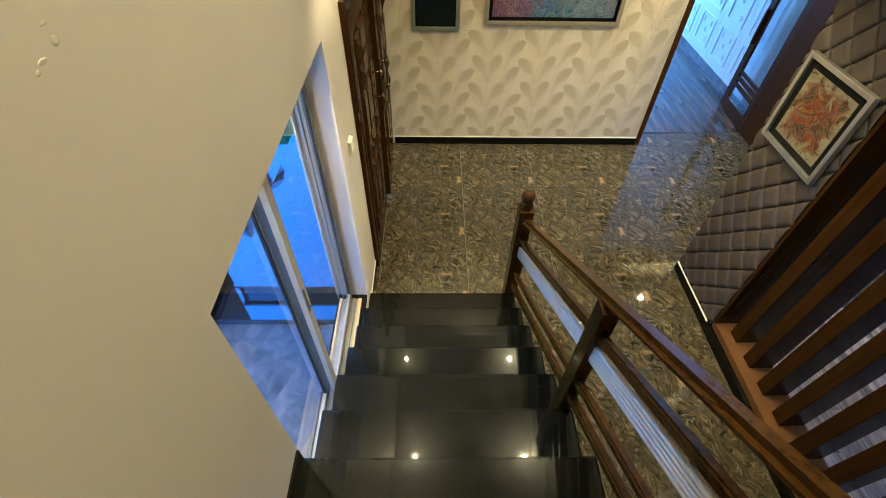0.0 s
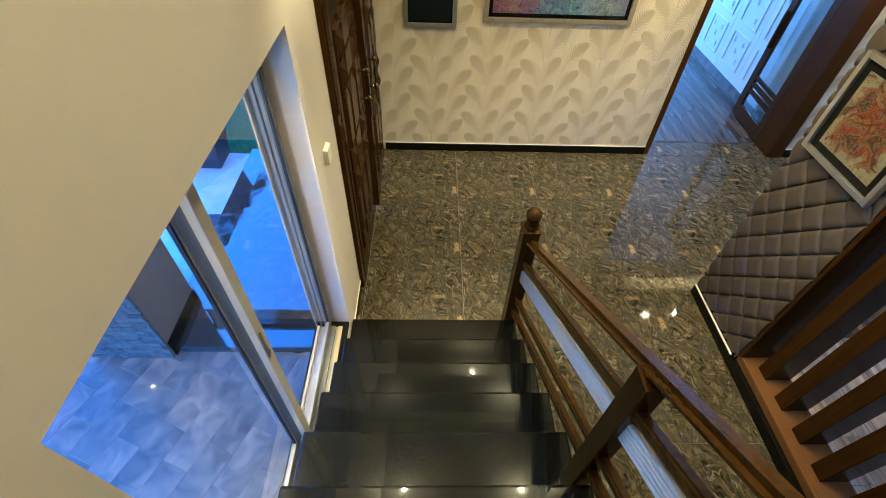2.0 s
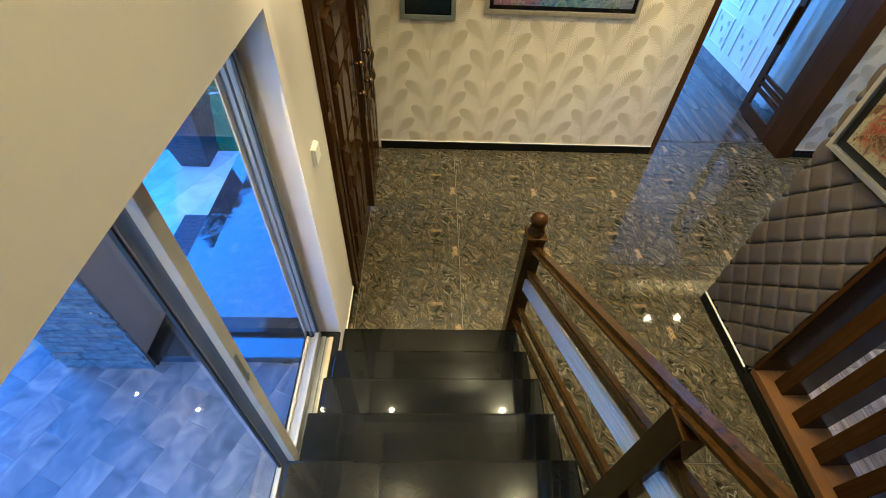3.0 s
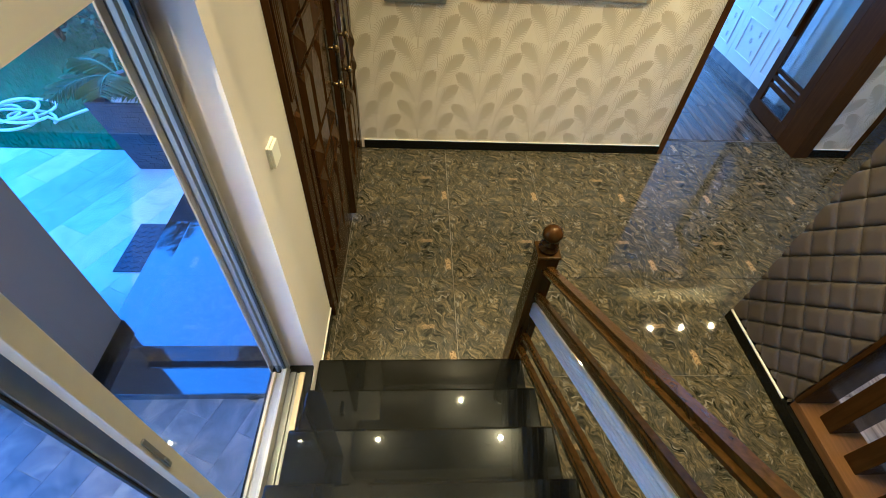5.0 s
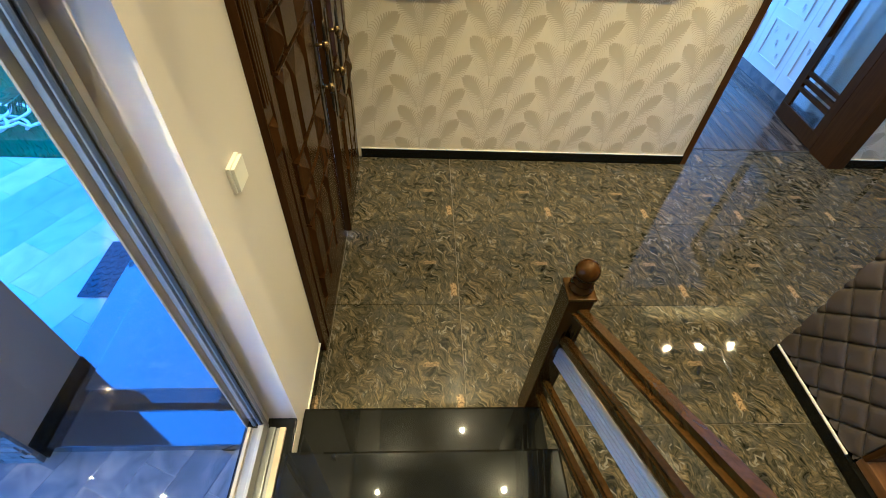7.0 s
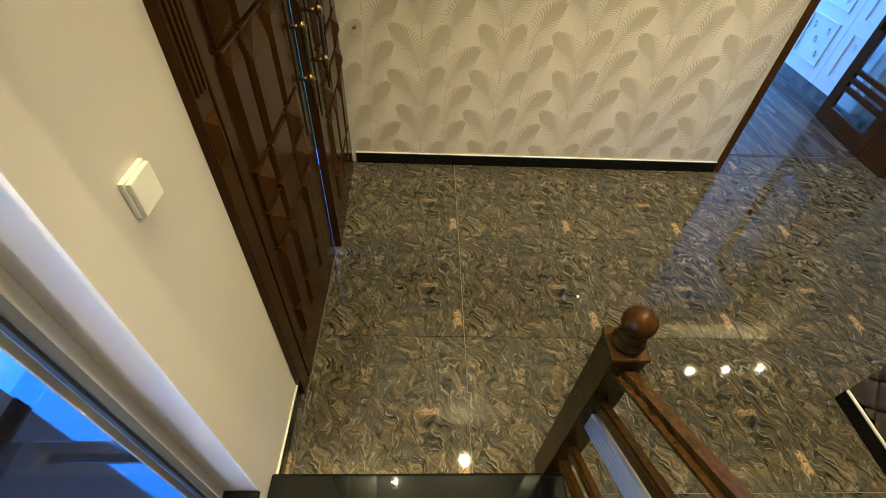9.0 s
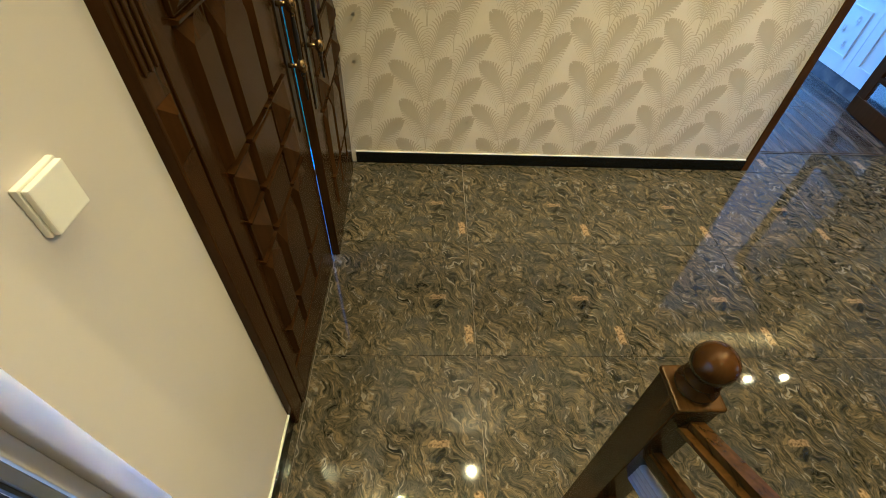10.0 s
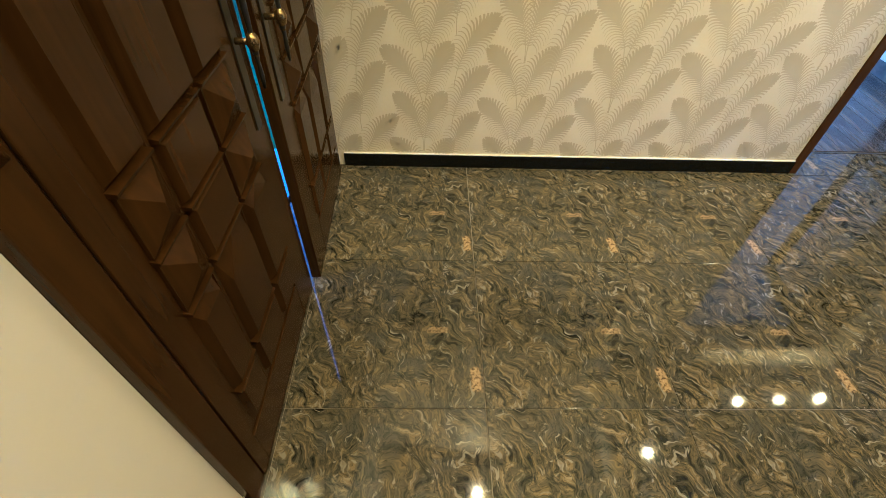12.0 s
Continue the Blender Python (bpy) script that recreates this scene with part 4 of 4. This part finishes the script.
# white panelled wardrobe in the side room
ward = thing("wardrobe", "white panelled wardrobe with carved ornaments in the side room", "wardrobe", (3.86, 2.8, 0))
under(part("plinth", box(3.80, 3.868, 1.5, 4.9, 0, 0.13), "slate", ward, "grey plinth"), ward)
M["wardrobegrey"] = plain("pale_grey_ornament", (0.69, 0.71, 0.73), 0.5)
M["wardrobe"] = plain("white_lacquer", (0.80, 0.81, 0.82), 0.35, vary=0.02)
PW = 0.62
for i in range(5):
    y0 = 1.62 + PW * i
    dr = under(part("door", box(3.782, 3.868, y0 + 0.002, y0 + PW - 0.002, 0.132, 2.5, 0.003), "wardrobe", ward), ward)
    for z0, z1 in ((0.26, 0.68), (0.78, 1.35), (1.45, 2.05)):
        rim = bmesh.new()
        a, b = y0 + 0.10, y0 + PW - 0.10
        for q in ((a, b, z0, z0 + 0.02), (a, b, z1 - 0.02, z1), (a, a + 0.02, z0 + 0.021, z1 - 0.021), (b - 0.02, b, z0 + 0.021, z1 - 0.021)):
            add_box(rim, 3.770, 3.7815, q[0], q[1], q[2], q[3], 0.003)
        part("panel_moulding", rim, "wardrobe", dr)
        for cy, cz in ((a + 0.1, z0 + 0.1), ((a + b) / 2, (z0 + z1) / 2), (b - 0.1, z1 - 0.1), (a + 0.1, z1 - 0.1)):
            orn = bmesh.new()
            for q in range(5):
                ang = q * 1.257
                tube([(3.779, cy + 0.006 * math.cos(ang), cz + 0.010 * math.sin(ang)), (3.776, cy + 0.015 * math.cos(ang + 0.5), cz + 0.028 * math.sin(ang + 0.5)),
                      (3.779, cy + 0.022 * math.cos(ang + 1.1), cz + 0.038 * math.sin(ang + 1.1))], 0.004, 5, orn)
            part("ornament", orn, "wardrobegrey", dr, "small carved grey ornament")

# ceiling downlights; the added fill at (1.2, -1.2) gets a fitting as well
for x, y, z, power in DOWNLIGHTS:
    dlt = thing("downlight", "round recessed ceiling downlight, lit", "ceiling light", (x, y, z), "downlights")
    ring = bmesh.new()
    for k in range(24):
        a0, a1 = 2 * math.pi * k / 24, 2 * math.pi * (k + 1) / 24
        q = [ring.verts.new((x + r * math.cos(a), y + r * math.sin(a), h)) for r, a, h in ((0.055, a0, z - 0.008), (0.055, a1, z - 0.008), (0.035, a1, z - 0.008), (0.035, a0, z - 0.008), (0.06, a0, z - 0.001), (0.06, a1, z - 0.001))]
        ring.faces.new(q[:4])
        ring.faces.new((q[0], q[4], q[5], q[1]))
    under(part("rim", ring, "chrome", dlt), dlt)
    under(part("lens", lathe([(0.016, -0.007), (0.016, -0.002)], (x, y, z), 20), "lampglow", dlt, "glowing lamp lens"), dlt)

# ---- outside ----
ground = structure("ground", box(-60, WX - WT - 0.001, -60, 60, -1.0, GROUND_OUT - 0.02), "grass", "lawn and garden soil beyond the terrace", "ground")
OX = WX - WT
plat = thing("entrance_platform", "polished black granite entrance platform with a lower step", "platform", (-1.6, -1.3, GROUND_OUT))
under(part("lower_step", prism([(-2.215, -1.622), (OX - 0.002, -1.622), (OX - 0.002, 1.0), (-2.36, 1.0), (-2.36, -1.13), (-2.215, -1.13)], "z", GROUND_OUT - 0.02, -0.15, 0.004), "granite_out", plat), plat)
under(part("upper_step", box(-2.05, OX - 0.002, -1.35, 1.0, -0.149, -0.030), "granite_out", plat), plat)
under(part("slab", box(-2.075, OX - 0.002, -1.372, 1.0, -0.029, -0.005, 0.004), "granite_out", plat), plat)

column = thing("porch_column", "dark grey rendered porch column with a split-stone face", "column", (-2.5, -1.4, GROUND_OUT))
under(part("shaft", box(-2.86, -2.235, -1.65, -1.14, GROUND_OUT - 0.02, 3.6, 0.006), "render", column), column)
under(part("skirting", box(-2.2345, -2.22, -1.65, -1.14, GROUND_OUT, -0.05, 0.002), "granite", column, "black granite skirting"), column)
rng = random.Random(4)
z = GROUND_OUT
while z < 1.7:
    h = rng.uniform(0.03, 0.05)
    x = -2.86
    while x < -2.24:
        w = min(rng.uniform(0.10, 0.26), -2.235 - x)
        under(part("split_stone", box(x + 0.001, x + w - 0.001, -1.651 - rng.uniform(0.012, 0.03), -1.651, z + 0.001, z + h - 0.001), "cladding", column), column)
        x += w
    z += h
structure("ceiling_porch", box(-2.9, OX - 0.002, -6.5, -1.13, 3.2, 3.5), "ceiling", "white porch soffit", "ceiling")
structure("wall_garden", box(-14, 3.0, 9.0, 9.3, -0.3, 2.2), "white", "plain garden boundary wall", "wall")

mat_thing = thing("doormat", "dark blue patterned rubber doormat on the pale paving", "doormat", (-2.53, -0.35, GROUND_OUT))
under(part("pad", box(-2.615, -2.37, -0.59, -0.06, GROUND_OUT, GROUND_OUT + 0.012, 0.004), "mat", mat_thing), mat_thing)
for i in range(9):
    yy = -0.55 + 0.056 * i
    under(part("rib", tube([(-2.602 + 0.024 * q, yy + 0.016 * math.sin(2.2 * q + i), GROUND_OUT + 0.012) for q in range(10)], 0.006, 6), "mat", mat_thing), mat_thing)

# planter with palm
pot = thing("planter", "tall tapered dark planter with white pebbles", "planter", (-2.74, 0.86, GROUND_OUT))
bm = bmesh.new()
PC = (-2.79, 0.85)
rings = []
for half, zz in ((0.145, 0.0), (0.245, 0.74), (0.225, 0.745), (0.20, 0.66)):
    rings.append([bm.verts.new((PC[0] + sx * half, PC[1] + sy * half, GROUND_OUT + zz)) for sx, sy in ((-1, -1), (1, -1), (1, 1), (-1, 1))])
for a, b in zip(rings, rings[1:]):
    for k in range(4):
        bm.faces.new((a[k], a[(k + 1) % 4], b[(k + 1) % 4], b[k]))
bm.faces.new(rings[0][::-1])
bm.faces.new(rings[-1])
under(part("pot", bm, "planter", pot), pot)
rb = random.Random(9)
for i in range(26):
    zz = 0.02 + 0.027 * i
    half = 0.145 + 0.1 * zz / 0.74 + 0.001
    bm = bmesh.new()
    for sx, sy in ((0, -1), (1, 0)):
        u = -half
        while u < half - 0.02:
            w = min(rb.uniform(0.05, 0.14), half - u)
            if sx == 0:
                add_box(bm, PC[0] + u, PC[0] + u + w - 0.003, PC[1] - half - rb.uniform(0.003, 0.008), PC[1] - half + 0.004, GROUND_OUT + zz, GROUND_OUT + zz + 0.023)
            else:
                add_box(bm, PC[0] + half - 0.004, PC[0] + half + rb.uniform(0.003, 0.008), PC[1] + u, PC[1] + u + w - 0.003, GROUND_OUT + zz, GROUND_OUT + zz + 0.023)
            u += w
    under(part("woven_band", bm, "planter", pot), pot)
for i in range(34):
    bm = bmesh.new()
    bmesh.ops.create_icosphere(bm, subdivisions=1, radius=rb.uniform(0.025, 0.045))
    bmesh.ops.transform(bm, matrix=pose(PC[0] + rb.uniform(-0.17, 0.17), PC[1] + rb.uniform(-0.17, 0.17), GROUND_OUT + 0.68, rb.uniform(0, 90), rb.uniform(0, 90), 0) @ Matrix.Diagonal((1.3, 1, 0.7, 1)), verts=bm.verts)
    under(part("pebble", bm, "pebble", pot, "", True), pot)


def frond_mesh(bm, base, heading, lift, length, leaflets, seed):
    r = random.Random(seed)
    d = Vector((math.cos(heading), math.sin(heading), 0))
    pts = []
    for i in range(9):
        t = i / 8
        pts.append(Vector(base) + d * (length * t * math.cos(lift * (1 - 0.5 * t))) + Vector((0, 0, length * (math.sin(lift) * t - 0.55 * t * t))))
    tube(pts, [0.008 * (1 - 0.7 * i / 8) for i in range(9)], 5, bm)
    side = d.cross(Vector((0, 0, 1)))
    for i in range(leaflets):
        t = 0.15 + 0.85 * i / leaflets
        k = min(int(t * 8), 7)
        p = pts[k].lerp(pts[k + 1], t * 8 - k)
        ln = length * 0.42 * math.sin(math.pi * (0.15 + 0.8 * t)) + 0.03
        for sgn in (-1, 1):
            tip = p + side * sgn * ln * 0.8 + d * ln * 0.55 + Vector((0, 0, -ln * 0.25 + r.uniform(-0.03, 0.03)))
            mid = p.lerp(tip, 0.5) + Vector((0, 0, 0.02))
            w = (tip - p).cross(Vector((0, 0, 1))).normalized() * 0.0045
            v = [bm.verts.new(q) for q in (p - w * 0.4, mid - w, tip, mid + w, p + w * 0.4)]
            bm.faces.new(v)


palm = thing("potted_palm", "small feathery green palm growing in the planter", "palm", (PC[0], PC[1], GROUND_OUT + 0.68))
under(part("stem", tube([(PC[0], PC[1], GROUND_OUT + 0.66), (PC[0] + 0.01, PC[1], GROUND_OUT + 0.9)], [0.05, 0.035], 10), "bark", palm), palm)
for i in range(9):
    bm = bmesh.new()
    frond_mesh(bm, (PC[0], PC[1], GROUND_OUT + 0.84), 2 * math.pi * i / 9 + 0.3 * math.sin(i * 3.1), 0.5 + 0.45 * ((i * 7) % 5) / 5, 0.50 + 0.05 * (i % 4), 30, i)
    under(part("frond", bm, "palm", palm), palm)

# hose
hose = thing("garden_hose", "white garden hose coiled loosely on the lawn", "hose", (-4.4, 1.7, GROUND_OUT))
pts = []
LOOPS = ((-4.28, 1.42, 0.20), (-4.45, 1.68, 0.24), (-4.72, 1.50, 0.25), (-4.42, 1.34, 0.22), (-4.60, 1.55, 0.30))
for i in range(150):
    k, u = divmod(i / 30.0, 1.0)
    (xa, ya, ra), (xb, yb, rb) = LOOPS[int(k)], LOOPS[(int(k) + 1) % 5]
    w = u * u * (3 - 2 * u)
    r, a = ra + (rb - ra) * w, 2 * math.pi * i / 30.0
    pts.append((xa + (xb - xa) * w + r * math.cos(a), ya + (yb - ya) * w + 0.8 * r * math.sin(a), GROUND_OUT + 0.03 + 0.0006 * i))
for i in range(1, 30):
    t = i / 29
    x, y, z = pts[149]
    pts.append((x + (-3.0 - x) * t, y + (2.25 - y) * t + 0.06 * math.sin(4 * t), GROUND_OUT + 0.05 + 0.03 * math.sin(3 * t)))
under(part("hose_line", tube(pts, 0.016, 7), "hose", hose, "", True), hose)

# grass
rg = random.Random(21)
verts, faces = [], []
for i in range(26000):
    x, y = -1.3 - 8.0 * rg.random() ** 1.3, 1.02 + 3.4 * rg.random() ** 1.4
    h, a, l = rg.uniform(0.02, 0.055), rg.uniform(0, 6.28), rg.uniform(-0.02, 0.02)
    dx, dy = 0.004 * math.cos(a), 0.004 * math.sin(a)
    n = len(verts)
    verts += [(x - dx, y - dy, GROUND_OUT - 0.02), (x + dx, y + dy, GROUND_OUT - 0.02), (x + l, y - l, GROUND_OUT - 0.02 + h)]
    faces.append((n, n + 1, n + 2))
me = bpy.data.meshes.new("grass")
me.from_pydata(verts, [], faces)
me.materials.append(M["blade"])
tagged(new("grass", me), "short green lawn grass beside the terrace", "grass", kind="stuff")


# shrubs along the far edge of the lawn
def shrub(cx, cy, radius, height, seed):
    r = random.Random(seed)
    th = thing("shrub", "dense dark green leafy shrub at the lawn edge", "shrub", (cx, cy, GROUND_OUT), "garden shrubs")
    bm = bmesh.new()
    tips = []
    for i in range(12):
        a, l = r.uniform(0, 6.28), r.uniform(0.4, 1.0)
        tip = (cx + radius * l * math.cos(a) * 0.8, cy + radius * l * math.sin(a) * 0.8, GROUND_OUT + height * r.uniform(0.45, 0.95))
        tube([(cx, cy, GROUND_OUT - 0.03), ((cx + tip[0]) / 2, (cy + tip[1]) / 2, GROUND_OUT + height * 0.35), tip], [0.022, 0.014, 0.005], 5, bm)
        tips.append(tip)
    under(part("branches", bm, "bark", th), th)
    vs, fs = [], []
    for i in range(1700):
        t = tips[r.randrange(len(tips))]
        c = Vector((t[0] + r.gauss(0, radius * 0.25), t[1] + r.gauss(0, radius * 0.25), max(GROUND_OUT, t[2] + r.gauss(0, height * 0.16))))
        d = Vector((r.gauss(0, 1), r.gauss(0, 1), r.gauss(0, 0.6))).normalized()
        s = d.cross(Vector((0.3, 0.1, 1))).normalized()
        ln, w = r.uniform(0.05, 0.11), r.uniform(0.015, 0.032)
        n = len(vs)
        vs += [c, c + d * ln * 0.5 + s * w, c + d * ln, c + d * ln * 0.5 - s * w]
        fs.append((n, n + 1, n + 2, n + 3))
    m2 = bpy.data.meshes.new("foliage")
    m2.from_pydata(vs, [], fs)
    m2.materials.append(M["leaf"])
    ob = new("foliage", m2)
    ob.parent = th
    under(ob, th)


for i, (cx, cy) in enumerate(((-3.2, 3.6), (-4.2, 3.3), (-5.1, 3.5), (-6.0, 3.2), (-7.0, 3.0), (-3.7, 4.6), (-5.0, 4.6), (-6.4, 4.4), (-2.3, 4.2), (-7.8, 3.9))):
    shrub(cx, cy, 0.65, 0.9 + 0.25 * ((i * 3) % 4) / 3, 40 + i)

# ---- tiles, planks and paving ----
def tile_mesh(name, w, d, t, material, bevel=0.0015):
    return finish(name, box(-w / 2, w / 2, -d / 2, d / 2, -t, 0, bevel), material)


TS = 0.8
full = tile_mesh("floor_tile", TS - 0.0035, TS - 0.0035, 0.006, "tile")
for i in range(-2, 8):
    for j in range(-8, 2):
        x0, x1, y0, y1 = TS * i, TS * (i + 1), TS * j, TS * (j + 1)
        if x0 > 2.3 and y1 < -1.55:
            continue
        cx0, cx1, cy0, cy1 = max(x0, -1.05), min(x1, 6.4), max(y0, -6.6), min(y1, 1.075)
        if cx1 - cx0 < 0.01 or cy1 - cy0 < 0.01:
            continue
        if (cx0, cx1, cy0, cy1) == (x0, x1, y0, y1):
            ob = new("floor_tile", full)
        else:
            c = ((x0 + x1) / 2, (y0 + y1) / 2)
            ob = new("floor_tile", finish("floor_tile", box(cx0 - c[0] + 0.0015, cx1 - c[0] - 0.0015, cy0 - c[1] + 0.0015, cy1 - c[1] - 0.0015, -0.006, 0), "tile"))
        ob.location = ((x0 + x1) / 2, (y0 + y1) / 2, 0)
        ob.parent = floor
plank = tile_mesh("plank", 0.148, 1.196, 0.006, "plank")
rp = random.Random(2)
for i in range(18):
    x = 1.2 + 0.075 + 0.15 * i
    y = 1.09 - rp.uniform(0, 1.1)
    while y < 5.3:
        a, b = max(y, 1.09), min(y + 1.2, 5.3)
        if b - a > 0.02:
            full_plank = b - a > 1.199
            ob = new("plank", plank if full_plank else finish("plank", box(-0.074, 0.074, a - (a + b) / 2 + 0.002, (b - a) / 2 - 0.002, -0.006, 0, 0.0015), "plank"))
            ob.location = (x, (a + b) / 2, 0)
            ob.parent = side_floor
        y += 1.2

lounge_floor = structure("floor_lounge", box(2.22, 6.39, -6.59, -1.6, -0.0055, -0.002), "grout", "pale grey wood-look plank floor of the lounge", "floor")
lounge_plank = tile_mesh("plank", 1.386, 0.148, 0.006, "plank_pale")
for i in range(3):
    for j in range(32):
        ob = new("plank", lounge_plank)
        ob.location = (2.915 + 1.39 * i, -1.68 - 0.15 * j, 0.0042)
        ob.parent = lounge_floor

terrace = structure("pavement_terrace", box(-3.4, OX - 0.001, -6.5, -1.625, GROUND_OUT - 0.15, GROUND_OUT - 0.01), "grout", "slate tiled terrace outside the sliding door", "pavement")
slab = tile_mesh("slate_tile", 0.1982, 0.3982, 0.012, "slate", 0.001)
ang = radians(-22.0)
ca, sa_ = math.cos(ang), math.sin(ang)
for i in range(-22, 22):
    for j in range(-12, 12):
        u, v = 0.2 * i + 0.05, 0.4 * j + (0.2 if i % 2 else 0.0)
        x, y = -2.2 + u * ca - v * sa_, -3.0 + u * sa_ + v * ca
        if -3.3 < x < OX - 0.08 and -5.0 < y < -1.46:
            ob = new("slate_tile", slab)
            ob.matrix_basis = Matrix.Translation((x, y, GROUND_OUT)) @ Matrix.Rotation(ang, 4, "Z")
            ob.parent = terrace
ang = radians(64.0)
ca, sa_ = math.cos(ang), math.sin(ang)
paved = structure("pavement_paving", box(-9, -2.30, -1.62, 1.0, GROUND_OUT - 0.15, GROUND_OUT - 0.01), "grout", "pale grey stone paving between column and lawn", "pavement")
pv = tile_mesh("paving_tile", 0.5985, 0.2985, 0.012, "paving", 0.001)
for i in range(-9, 6):
    for j in range(-9, 21):
        u, v = 0.6 * i + (0.3 if j % 2 else 0.0), 0.3 * j
        x, y = -3.4 + u * ca - v * sa_, u * sa_ + v * ca
        if not (-8.6 < x < -2.02 and -1.9 < y < 1.3) or (x > -3.3 and y < -1.45):
            continue
        place = Matrix.Translation((x, y, GROUND_OUT)) @ Matrix.Rotation(ang, 4, "Z")
        if y > 0.62 or y < -1.25:
            bm = box(-0.2985, 0.2985, -0.1485, 0.1485, -0.012, 0, 0.002)
            bmesh.ops.transform(bm, matrix=place, verts=bm.verts)
            for co, no in (((0, 1.0, 0), (0, 1, 0)), ((0, -1.622, 0), (0, -1, 0))):
                bmesh.ops.bisect_plane(bm, geom=bm.verts[:] + bm.edges[:] + bm.faces[:], plane_co=co, plane_no=no, clear_outer=True)
            if not len(bm.faces):
                bm.free()
                continue
            bmesh.ops.transform(bm, matrix=place.inverted(), verts=bm.verts)
            ob = new("paving_tile", finish("paving_tile", bm, "paving"))
        else:
            ob = new("paving_tile", pv)
        ob.matrix_basis = place
        ob.parent = paved
